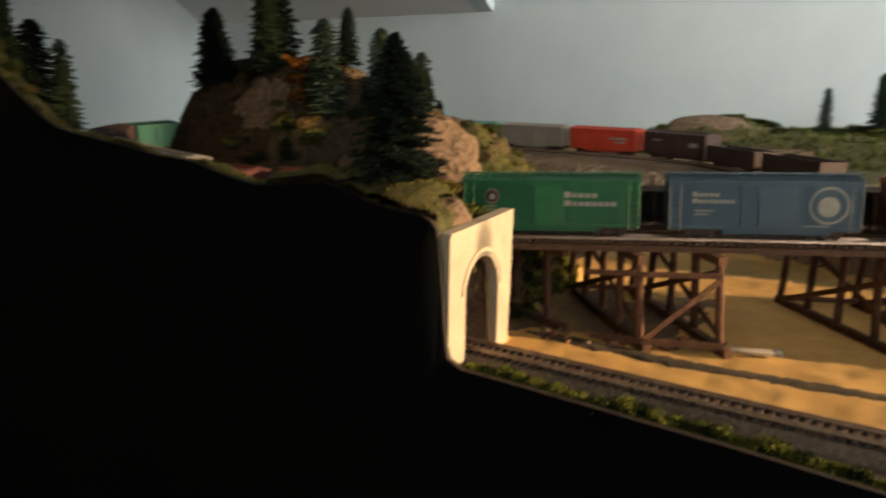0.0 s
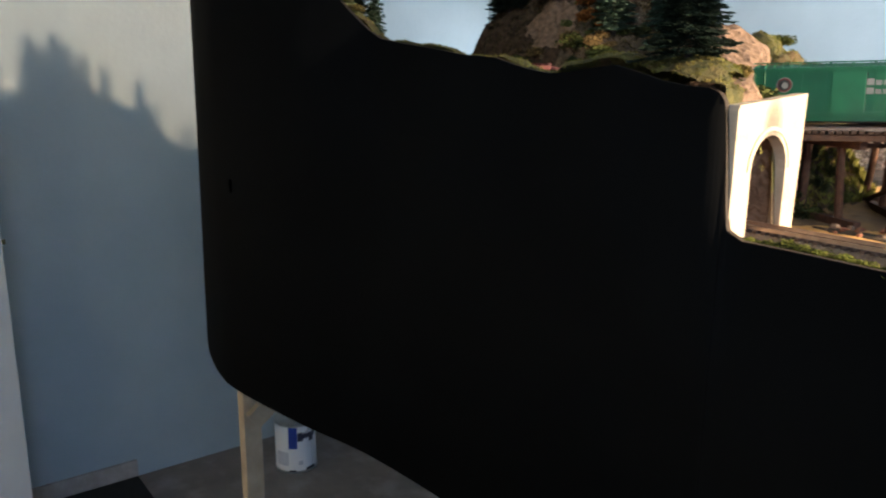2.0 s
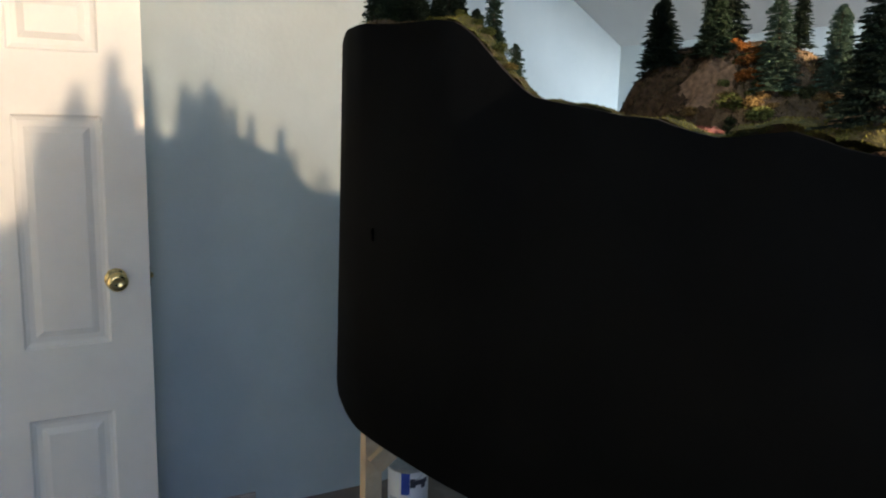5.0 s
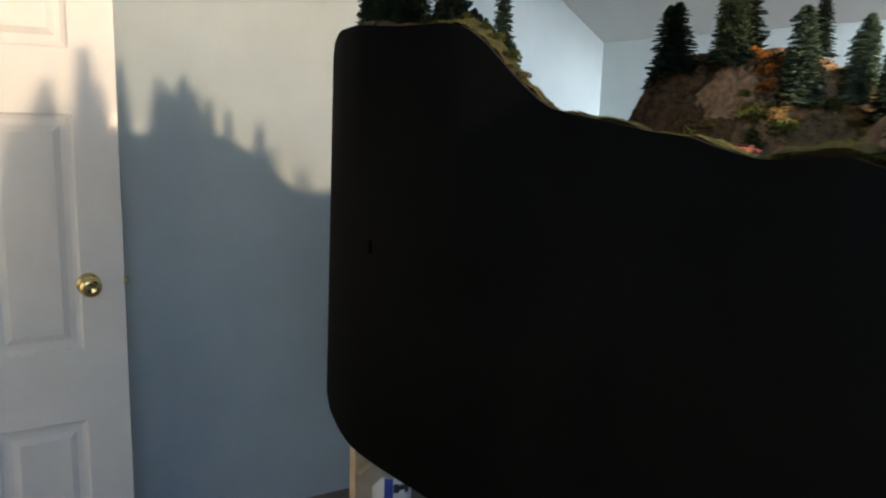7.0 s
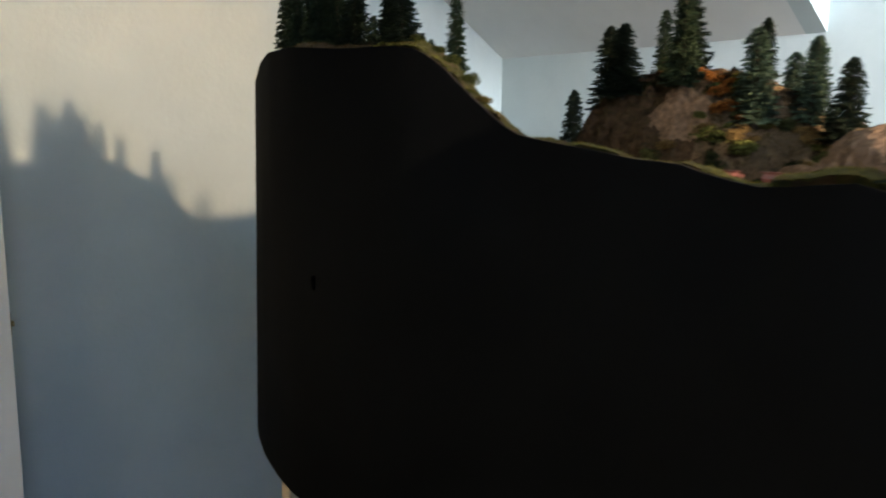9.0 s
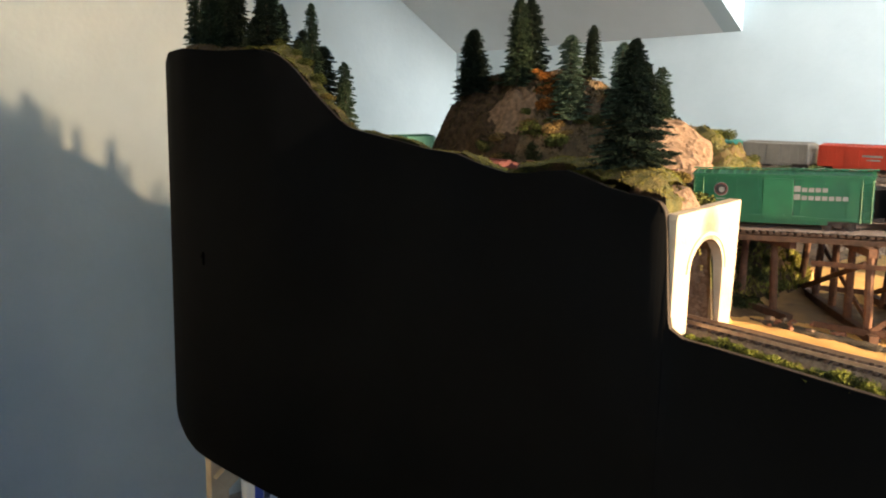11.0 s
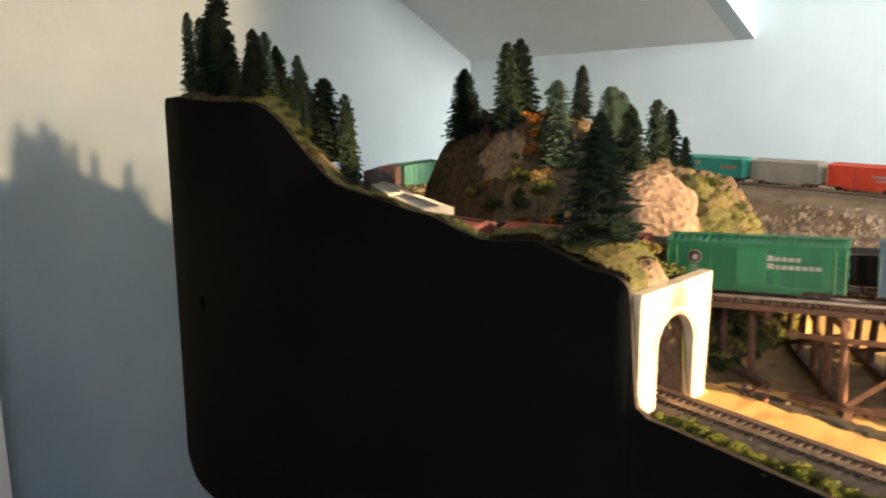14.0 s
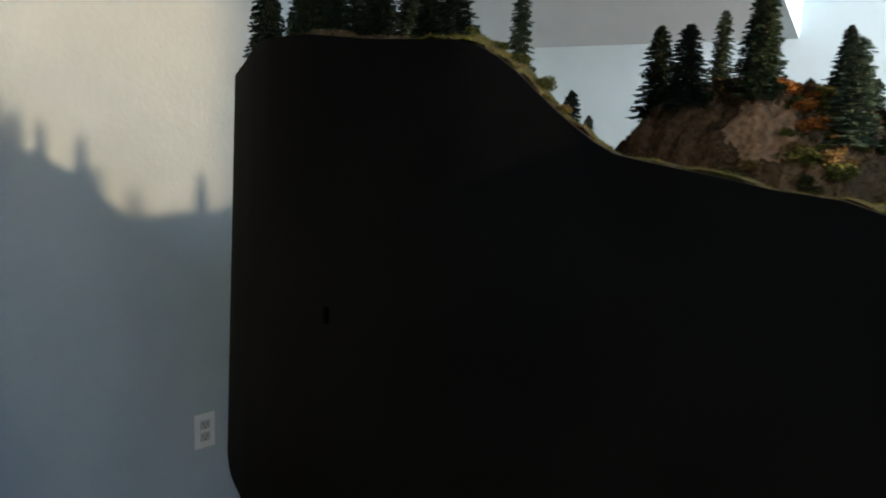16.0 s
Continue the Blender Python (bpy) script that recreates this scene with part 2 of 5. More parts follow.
box(bm, (X_RIGHT + W / 2, (F0 + F1) / 2, FZ0 / 2), (W, F1 - F0, FZ0))
box(bm, (X_RIGHT + W / 2, (F0 + F1) / 2, (FZ1 + HIGH) / 2), (W, F1 - F0, HIGH - FZ1))
box(bm, (X_RIGHT + W / 2, (E0 + E1) / 2, NZ0 / 2), (W, E1 - E0, NZ0))
box(bm, (X_RIGHT + W / 2, (E0 + E1) / 2, (NZ1 + HIGH) / 2), (W, E1 - E0, HIGH - NZ1))
box(bm, (X_RIGHT + W / 2, Y_BACK + W / 2, NZ0 / 2), (W, W, NZ0))
box(bm, (X_RIGHT + W / 2, Y_BACK + W / 2, (NZ1 + HIGH) / 2), (W, W, HIGH - NZ1))
solid("wall_east", bm, M_WALL, "pale painted wall with a wide corner window added out of view", "wall", "structure")


def sun_dimmer(c, size, gathered=False):
    """Unseen translucent sheet added to dim the sun; gathered, denser towards its inner jamb."""
    m, n, l, p = nodes_of("sun_dimmer_sheet")
    clear = n.new("ShaderNodeBsdfTransparent")
    clear.inputs[0].default_value = (0.33, 0.335, 0.34, 1)
    l.new(clear.outputs[0], n["Material Output"].inputs[0])
    if gathered:
        tex, sep, ramp = n.new("ShaderNodeTexCoord"), n.new("ShaderNodeSeparateXYZ"), n.new("ShaderNodeMapRange")
        l.new(tex.outputs["Object"], sep.inputs[0])
        l.new(sep.outputs[0], ramp.inputs[0])
        ramp.inputs[1].default_value, ramp.inputs[2].default_value, ramp.inputs[4].default_value = N0, N0 + 0.70, 0.33
        l.new(ramp.outputs[0], clear.inputs[0])
        return solid("graded_sun_dimmer", box(bmesh.new(), c, size), m, "grey translucent sheet added to dim the sun, denser towards the jamb", "curtain")
    return solid("sun_dimmer_panel", box(bmesh.new(), c, size), m, "grey translucent sheet added over the opening to dim the sun", "blind")


# Two added sheets over the east opening, their heights set to shape the sun.
for y0, y1, low in ((E0, 1.86, 1.85), (1.86, E1 + 0.049, 2.12)):
    sun_dimmer((X_RIGHT + 0.05, (y0 + y1) / 2, (low + NZ1) / 2), (0.002, y1 - y0, NZ1 - low))
# The graded sheet softens the sun patch's edge on the west wall.
sun_dimmer(((N0 + N1 + 0.05) / 2, Y_BACK + 0.05, (NZ0 + NZ1) / 2), (N1 + 0.05 - N0, 0.002, NZ1 - NZ0), True)
wall("wall_south", ((X_LEFT + X_RIGHT) / 2, Y_FRONT - W / 2, HIGH / 2), (X_RIGHT - X_LEFT, W, HIGH), "pale painted plain wall")
# The low ceiling: a short flat strip beside the west wall, then sloping down to the knee wall; it ends at the dormer.
Y_EDGE, FLAT_T, X_STRIP = 1.38, 0.08, -1.60
bm = bmesh.new()
prism(bm, [(Y_EDGE, FLAT), (Y_BREAK, FLAT), (Y_BREAK, FLAT + FLAT_T), (Y_EDGE, FLAT + FLAT_T)], Matrix(((0, 1, 0, X_LEFT), (1, 0, 0, 0), (0, 0, 1, 0), (0, 0, 0, 1))), X_STRIP - X_LEFT)
prism(bm, [(Y_BREAK, FLAT), (Y_BACK, KNEE), (Y_BACK, KNEE + 0.12), (Y_BREAK, FLAT + FLAT_T)], Matrix(((0, 1, 0, X_LEFT), (1, 0, 0, 0), (0, 0, 1, 0), (0, 0, 0, 1))), X_DORMER - X_LEFT - 0.004)
solid("ceiling", bm, M_CEIL, "grey-white attic ceiling, flat and then sloping to the knee wall", "ceiling", "structure")
bm = bmesh.new()
prism(bm, [(Y_BREAK, FLAT), (Y_BACK, KNEE), (Y_BACK, HIGH), (Y_BREAK, HIGH)], Matrix(((0, 1, 0, X_DORMER - 0.004), (1, 0, 0, 0), (0, 0, 1, 0), (0, 0, 0, 1))), 0.06)
solid("wall_dormer_cheek", bm, M_WALL, "pale painted dormer cheek wall", "wall", "structure")
solid("ceiling_high", box(bmesh.new(), ((X_LEFT + X_RIGHT) / 2, 0.2, HIGH + 0.05), (X_RIGHT - X_LEFT + 0.2, 4.6, 0.1)), M_CEIL, "plain white raised ceiling over the room", "ceiling", "structure")
solid("baseboard", box(bmesh.new(), (X_LEFT + 0.006, 0.86 - 1.43, 0.032), (0.012, 2.86, 0.064), bevel=0.002), M_BASE, "scuffed unpainted low base trim", "baseboard", "structure")

# ---- the layout: plan and heights ----
# The front line of the fascia, from its left end round to the right.
FRONT = [(-1.402, 1.40), (-1.398, 1.27), (-1.385, 1.15), (-1.36, 1.06), (-1.30, 0.988), (-1.20, 0.908), (-1.10, 0.838), (-1.04, 0.795), (-1.0, 0.768), (-0.95, 0.742), (-0.90, 0.722), (-0.85, 0.705), (-0.76, 0.684), (-0.67, 0.680), (-0.50, 0.705), (-0.34, 0.738), (-0.10, 0.754), (0.145, 0.758), (0.30, 0.746), (0.43, 0.732), (0.80, 0.68), (1.30, 0.58)]


def spline(points, steps):
    """Points along a smooth curve through the given ones (Catmull-Rom)."""
    pts = [np.array(p, float) for p in points]
    pts = [2 * pts[0] - pts[1], *pts, 2 * pts[-1] - pts[-2]]
    out = []
    for i in range(1, len(pts) - 2):
        a, b, c, d = pts[i - 1 : i + 3]
        for k in range(steps):
            t = k / steps
            out.append(0.5 * (2 * b + (c - a) * t + (2 * a - 5 * b + 4 * c - d) * t * t + (3 * b - a - 3 * c + d) * t**3))
    out.append(pts[-2])
    return np.array(out)


FRONT_LINE = spline(FRONT, 10)
PROFILE = [(-1.402, 1.17), (-1.398, 1.26), (-1.384, 1.36), (-1.30, 1.435), (-1.10, 1.465), (-0.95, 1.476), (-0.90, 1.487), (-0.85, 1.503), (-0.80, 1.512), (-0.70, 1.513), (-0.60, 1.505), (-0.50, 1.503), (-0.463, 1.497), (-0.43, 1.478), (-0.40, 1.452), (-0.375, 1.432), (-0.345, 1.411), (-0.317, 1.398), (-0.26, 1.390), (-0.21, 1.384), (-0.18, 1.379), (-0.14, 1.377), (-0.12, 1.375), (-0.09, 1.366), (-0.06, 1.361), (-0.04, 1.359), (-0.01, 1.364), (0.03, 1.368), (0.06, 1.360), (0.09, 1.352), (0.13, 1.350), (0.145, 1.346)]
PX, PZ = zip(*PROFILE)
Z_UP, Z_LOW = 1.307, 1.228


def fascia_y(x):
    return np.interp(x, FRONT_LINE[:, 0], FRONT_LINE[:, 1])


# Centre lines of the three tracks.
TRACK_A = spline([(1.28, 1.36), (1.0, 1.257), (0.75, 1.160), (0.5, 1.060), (0.36, 1.004), (0.232, 0.951), (0.082, 0.887), (-0.02, 0.841), (-0.10, 0.806), (-0.20, 0.789), (-0.32, 0.79), (-0.46, 0.82)], 24)
TRACK_B = spline([(1.28, 1.43), (1.0, 1.327), (0.75, 1.230), (0.5, 1.128), (0.35, 1.066), (0.22, 1.008), (0.06, 0.943), (-0.06, 0.888), (-0.15, 0.855), (-0.23, 0.848), (-0.33, 0.872), (-0.566, 0.972), (-0.75, 1.085), (-0.865, 1.24), (-0.925, 1.44), (-0.935, 1.62), (-0.86, 1.79), (-0.66, 1.872), (-0.42, 1.862), (-0.15, 1.832), (0.04, 1.77), (0.18, 1.64), (0.30, 1.50), (0.40, 1.40), (0.50, 1.33)], 24)
TRACK_L = spline([(-0.25, 0.81), (0.0, 0.811), (0.145, 0.809), (0.30, 0.804), (0.42, 0.802), (0.60, 0.806), (0.95, 0.82)], 24)


def near_track(x, y, track):
    flat = np.full(x.shape, 9.0)
    for p in track[::4]:
        flat = np.minimum(flat, np.hypot(x - p[0], y - p[1]))
    return flat


def bump_at(x, y, cx, cy, rx, ry, h, power=1.0):
    r = ((x - cx) / rx) ** 2 + ((y - cy) / ry) ** 2
    return h * np.clip(1 - r, 0, 1) ** power


def height(x, y):
    """The scenery's height over the plan."""
    x, y = np.asarray(x, float), np.asarray(y, float)
    # the sandy basin
    xb = np.interp(y, [0.70, 0.86, 0.95, 1.05, 1.15, 1.25, 1.45, 1.60, 1.75], [0.13, 0.075, 0.075, 0.07, 0.02, -0.06, -0.22, -0.35, -0.50])
    yb = np.interp(x, [-0.5, -0.25, 0.14, 0.48, 0.62, 0.9], [1.74, 1.70, 1.52, 1.38, 2.6, 2.6])
    bank = np.where(y < 0.866, 0.010, np.interp(y, [0.868, 0.95, 1.1], [0.03, 0.05, 0.08]))
    xb = np.where(y < 0.866, 0.136, xb)
    low = smooth01((x - xb) / bank) * smooth01((yb - y) / 0.13)
    z = Z_UP - (Z_UP - Z_LOW) * low
    # the lip behind the fascia
    yf = fascia_y(x)
    prof = np.interp(x, PX, PZ)
    lip_w = np.interp(x, [-0.6, -0.40, -0.30, -0.15, -0.05, 0.02, 0.06, 0.13, 0.17], [0.05, 0.04, 0.02, 0.02, 0.034, 0.048, 0.058, 0.058, 0.04])
    lip = np.where(x < 0.137, smooth01(1.5 - (y - yf) / lip_w), 0)
    prof = prof + np.where((x > -0.36) & (x < 0.06), 0.002, 0.0) * smooth01((y - yf) / 0.012) + np.where((x > -0.04) & (x < 0.11), 0.006, 0.0) * smooth01((y - yf) / 0.008)
    z = np.where(lip > 0.001, np.maximum(z, Z_UP + (prof - Z_UP) * lip), z)
    # the end hill
    ye = np.interp(x, [-1.4, -1.3, -1.0, -0.95, -0.85, -0.70, -0.55, -0.42, -0.36], [1.30, 1.34, 1.26, 1.22, 1.18, 1.04, 0.90, 0.80, 0.75])
    s = smooth01((ye - y) / np.maximum(0.75 * (ye - yf), 0.02))
    crown = 0.007 * smooth01((y - yf) / 0.05)
    hill = Z_UP + (prof + crown * (x < -0.4) - Z_UP) * s
    z = np.where((x < -0.35) & (s > 0.001), np.maximum(z, hill), z)
    # the wooded mound and its shoulders
    m = bump_at(x, y, -0.325, 1.095, 0.215, 0.150, 0.175, 0.50)
    m = np.maximum(m, bump_at(x, y, -0.16, 1.13, 0.20, 0.16, 0.104, 0.65))
    m = np.maximum(m, bump_at(x, y, -0.055, 1.055, 0.105, 0.105, 0.092, 0.42))
    m = np.maximum(m, bump_at(x, y, -0.015, 1.075, 0.100, 0.110, 0.074, 0.9))
    m = np.maximum(m, bump_at(x, y, -0.235, 1.30, 0.19, 0.20, 0.075, 0.8))
    m = m * smooth01((near_track(x, y, TRACK_B) - 0.028) / 0.022) + (0.010 * value_noise(x, y, 22, 5) + 0.008 * value_noise(x * 1.6, y * 0.8, 52, 9) - 0.010 * np.clip(1 - np.abs(value_noise(x, y * 0.55, 46, 21)) * 5, 0, 1) + 0.004 * value_noise(x, y, 120, 12) - 0.006 * np.clip(1 - np.abs(value_noise(x + 0.3 * y, y * 0.2, 75, 33)) * 6, 0, 1)) * smooth01(m / 0.05)
    z = np.where(m > 0.002, np.maximum(z, Z_UP + m - 0.084 * low), z)
    # the grassy knob over the portal
    k = bump_at(x, y, 0.075, 0.800, 0.068, 0.058, 0.066, 0.55)
    z = np.where((k > 0.001) & (x < 0.137), np.maximum(z, 1.312 + k), z)
    # the rise beyond the loop at the far left
    z = z + bump_at(x, y, -1.06, 1.62, 0.11, 0.35, 0.012, 0.8)
    # the outer end falls away towards the wall
    z = z - 0.14 * smooth01((y - 1.20) / 0.22) * smooth01((-1.10 - x) / 0.10)
    # the far ridge on the right, behind the back track
    z = z + bump_at(x, y, 0.30, 2.25, 0.62, 0.26, 0.060, 0.7) + bump_at(x, y, -0.05, 2.2, 0.16, 0.12, 0.035, 0.7)
    # low relief
    rough = 0.004 * value_noise(x, y, 28, 1) + 0.0025 * value_noise(x, y, 70, 2)
    rough = rough * np.where(low > 0.6, 0.25, 1.0) * smooth01(np.minimum(near_track(x, y, TRACK_A), near_track(x, y, TRACK_B)) / 0.05)
    return z + rough


def ground_at(x, y):
    return float(height(np.array([x]), np.array([y]))[0])

# ---- fascia ----
def fascia():
    x_cut = 0.145
    extra = [x_cut - 0.012 + 0.0015 * k for k in range(17)]
    xs = np.array(sorted([*FRONT_LINE[:, 0], *extra]))
    ys = fascia_y(xs)
    def top(x):
        if x <= x_cut - 0.006:
            r = max(0.0, (x - (x_cut - 0.018)) / 0.012)
            return float(np.interp(x, PX, PZ)) - 0.008 * r * r
        if x <= x_cut + 0.006:
            k = (x - (x_cut - 0.006)) / 0.012
            return 1.337 - (1.337 - 1.241) * float(smooth01(np.array(k)))
        return 1.235 + 0.006 * max(0.0, 1 - (x - x_cut - 0.006) / 0.012)
    def bottom(x):
        return float(np.interp(x, [-1.40, -1.22, -1.12, -1.05, -1.0, -0.95, -0.88, -0.80, 1.3], [1.10, 1.0, 0.93, 0.885, 0.862, 0.848, 0.842, 0.842, 0.842]))
    bm = bmesh.new()
    rows = []
    for k, (x, y) in enumerate(zip(xs, ys)):
        a, b = max(k - 1, 0), min(k + 1, len(xs) - 1)
        t = Vector((xs[b] - xs[a], ys[b] - ys[a], 0)).normalized()
        back = Vector((-t.y, t.x, 0)) * 0.005
        z1, z0 = top(x), bottom(x)
        # the end leans out a little towards its foot
        lean = lambda z: float(smooth01((-0.75 - x) / 0.25)) * (0.007 - 0.026 * (1.5 - z) / 0.6) + float(smooth01((-1.0 - x) / 0.12)) * 0.015 * (z - 0.9) / 0.6
        zs = [z0 + (z1 - z0) * q for q in (0, 0.5, 1)]
        f = [bm.verts.new((x + lean(z), y, z)) for z in zs]
        r = [bm.verts.new((x + lean(z) + back.x, y + back.y, z)) for z in zs]
        rows.append((f, r))
    for (f0, r0), (f1, r1) in zip(rows, rows[1:]):
        for q in (0, 1):
            bm.faces.new([f0[q], f1[q], f1[q + 1], f0[q + 1]])
            bm.faces.new([r0[q], r0[q + 1], r1[q + 1], r1[q]])
        bm.faces.new([f0[2], f1[2], r1[2], r0[2]]).material_index = 1
        bm.faces.new([f0[0], r0[0], r1[0], f1[0]])
    for f, r in (rows[0], rows[-1]):
        for q in (0, 1):
            bm.faces.new([f[q], f[q + 1], r[q + 1], r[q]])
    bmesh.ops.recalc_face_normals(bm, faces=bm.faces[:])
    ob = solid("fascia_panel", bm, [M_FASCIA, M_FASCIA_EDGE], "black painted hardboard fascia with a wavy cut top edge", "fascia panel", "structure")
    ob.data.polygons.foreach_set("use_smooth", [p.material_index == 0 for p in ob.data.polygons])
    return ob


fascia()


# ---- terrain ----
def grid_mesh(name, xs, rows_of, keep, material):
    """A sheet over the plan; rows_of(x) gives its y values."""
    ys = np.array([rows_of(x) for x in xs])
    xx = np.repeat(np.array(xs)[:, None], ys.shape[1], 1)
    zz = height(xx, ys)
    n, m = xx.shape
    verts = np.stack([xx, ys, zz], -1).reshape(-1, 3)
    faces = []
    for i in range(n - 1):
        for j in range(m - 1):
            if keep(0.5 * (xs[i] + xs[i + 1]), 0.5 * (ys[i, j] + ys[i, j + 1])):
                faces.append((i * m + j, (i + 1) * m + j, (i + 1) * m + j + 1, i * m + j + 1))
    me = bpy.data.meshes.new(name)
    me.from_pydata(verts.tolist(), [], faces)
    me.materials.append(material)
    me.polygons.foreach_set("use_smooth", [True] * len(me.polygons))
    return new(name, me)


T_XS = np.concatenate([np.linspace(-1.398, -0.98, 50), np.linspace(-0.98, -0.70, 50)[1:], np.linspace(-0.70, 0.12, 165)[1:], np.linspace(0.12, 0.24, 40)[1:], np.linspace(0.24, 0.50, 90)[1:], np.linspace(0.50, 1.25, 60)[1:]])
T_V = np.linspace(0, 1, 340) ** 1.35
terrain = grid_mesh("ground", T_XS, lambda x: fascia_y(x) + 0.005 + T_V * (2.396 - fascia_y(x) - 0.005),
                    lambda x, y: not (0.118 < x < 0.152 and 0.7885 < y < 0.8345) and not (x < -0.99 and y > 1.41), M_EARTH)
tagged(terrain, "model scenery ground of earth, sand, turf and rubble", "ground", "", "structure")


# ---- tunnel portal ----
def sooty_plaster():
    """Cream plaster with a soot plume rising from the crown of the arch."""
    m = M_PORTAL.copy()
    m.name = "sooty_portal_plaster"
    n, l = m.node_tree.nodes, m.node_tree.links
    p = n["Principled BSDF"]
    base = p.inputs["Base Color"].links[0].from_socket
    tex, sep = n.new("ShaderNodeTexCoord"), n.new("ShaderNodeSeparateXYZ")
    l.new(tex.outputs["Object"], sep.inputs[0])
    def math_node(op, a, b, c=0.0):
        k = n.new("ShaderNodeMath")
        k.operation = op
        for i, v in enumerate((a, b, c)):
            if isinstance(v, (int, float)):
                k.inputs[i].default_value = v
            else:
                l.new(v, k.inputs[i])
        return k.outputs[0]
    dy = math_node("DIVIDE", math_node("SUBTRACT", sep.outputs[1], 0.0515), 0.011)
    dz = math_node("DIVIDE", math_node("SUBTRACT", sep.outputs[2], 0.092), 0.020)
    d2 = math_node("ADD", math_node("MULTIPLY", dy, dy), math_node("MULTIPLY", dz, dz))
    blur = n.new("ShaderNodeTexNoise")
    blur.inputs["Scale"].default_value = 160
    l.new(tex.outputs["Object"], blur.inputs["Vector"])
    r = n.new("ShaderNodeMapRange")
    r.interpolation_type = "SMOOTHSTEP"
    r.inputs[1].default_value, r.inputs[2].default_value, r.inputs[3].default_value, r.inputs[4].default_value = 0.0, 2.4, 0.72, 0.0
    l.new(math_node("ADD", d2, math_node("SUBTRACT", blur.outputs[0], 0.5)), r.inputs[0])
    mix = n.new("ShaderNodeMix")
    mix.data_type = "RGBA"
    mix.inputs[7].default_value = (0.022, 0.018, 0.015, 1)
    l.new(r.outputs[0], mix.inputs[0])
    l.new(base, mix.inputs[6])
    l.new(mix.outputs[2], p.inputs["Base Color"])
    return m


def portal():
    x0, y0, y1, zb, zt = 0.149, 0.7615, 0.8600, 1.2270, 1.3455
    base = thing("tunnel_portal", pose(x0, y0, zb), "cream cast-plaster tunnel portal with soot over its arch", "tunnel portal")
    w, h = y1 - y0, zt - zb
    a0, a1, zs, apex = 0.0245, 0.0765, 0.058, 0.086
    bm = bmesh.new()
    arc = []
    for k in range(15):
        t = math.pi * k / 14
        arc.append(((a0 + a1) / 2 - (a1 - a0) / 2 * math.cos(t), zs + (apex - zs) * math.sin(t)))
    outline = [(0, 0), (a0, 0), *arc, (a1, 0), (w - 0.003, 0), (w, h * 0.55), (w + 0.001, h), (0.002, h - 0.008), (0, h - 0.012)]
    m = Matrix(((0, -1, 0, 0), (1, 0, 0, 0), (0, 0, 1, 0), (0, 0, 0, 1)))
    prism(bm, outline, m, 0.011)
    bmesh.ops.triangulate(bm, faces=[f for f in bm.faces if len(f.verts) > 4])
    part("portal_face", bm, sooty_plaster(), base)
    bm = bmesh.new()
    ring = [((a0 + a1) / 2 - ((a1 - a0) / 2 + 0.006) * math.cos(math.pi * k / 14), zs + (apex - zs + 0.007) * math.sin(math.pi * k / 14)) for k in range(15)]
    inner = [((a0 + a1) / 2 - ((a1 - a0) / 2 + 0.003) * math.cos(math.pi * k / 14), zs + (apex - zs + 0.004) * math.sin(math.pi * k / 14)) for k in range(15)]
    for k in range(14):
        vs = [bm.verts.new((0.0010, y, z)) for y, z in (inner[k], inner[k + 1], ring[k + 1], ring[k])]
        ws = [bm.verts.new((-0.001, y, z)) for y, z in (inner[k], inner[k + 1], ring[k + 1], ring[k])]
        bm.faces.new(vs)
        for i in range(4):
            bm.faces.new([vs[i], ws[i], ws[(i + 1) % 4], vs[(i + 1) % 4]])
    bmesh.ops.remove_doubles(bm, verts=bm.verts[:], dist=0.00005)
    bmesh.ops.recalc_face_normals(bm, faces=bm.faces[:])
    part("arch_ring", bm, M_PORTAL, base)
    bm = bmesh.new()
    for yy, s in ((a0 - 0.003, 1), (a1 + 0.003, -1)):
        box(bm, (-0.085, yy - s * 0.0, 0.042), (0.150, 0.004, 0.082))
    box(bm, (-0.085, (a0 + a1) / 2, 0.087), (0.150, a1 - a0 + 0.012, 0.004))
    part("tunnel_lining", bm, M_ROCK, base, "brown plaster lining")
    return base


portal()


# ---- tracks ----
M_RAIL = surface("weathered_rail", (0.30, 0.20, 0.145), (0.42, 0.31, 0.23), 120, 0.45, 0.1, metal=0.7)
M_TIE = surface("dark_wooden_tie", (0.045, 0.026, 0.017), (0.10, 0.060, 0.041), 150, 0.9, 0.3, random_tone=0.3)
M_TIMBER = surface("creosoted_timber", (0.052, 0.021, 0.010), (0.12, 0.052, 0.025), 120, 0.85, 0.4, random_tone=0.25)
M_STRINGER = surface("dark_creosoted_timber", (0.030, 0.014, 0.008), (0.070, 0.034, 0.019), 120, 0.85, 0.4, random_tone=0.25)
GAUGE = 0.0187


def arc_table(track):
    d = np.r_[0, np.cumsum(np.hypot(*np.diff(track, axis=0).T))]
    return d


def on_track(track, s):
    """The place and the direction at s metres along a track."""
    d = arc_table(track)
    x, y = np.interp(s, d, track[:, 0]), np.interp(s, d, track[:, 1])
    e = 0.004
    dx, dy = np.interp(s + e, d, track[:, 0]) - np.interp(s - e, d, track[:, 0]), np.interp(s + e, d, track[:, 1]) - np.interp(s - e, d, track[:, 1])
    return x, y, math.atan2(dy, dx)


def nearest_s(track, x, y):
    return float(arc_table(track)[np.hypot(track[:, 0] - x, track[:, 1] - y).argmin()])


def rise(x, y):
    """The grade: the tracks climb gently along the trestle."""
    return float(np.interp(x, [-0.25, 0.08, 0.62], [0.001, -0.0045, 0.0128])) * (1 - float(smooth01(np.array((y - 1.36 + 0.25 * (x < 0)) / 0.1))))


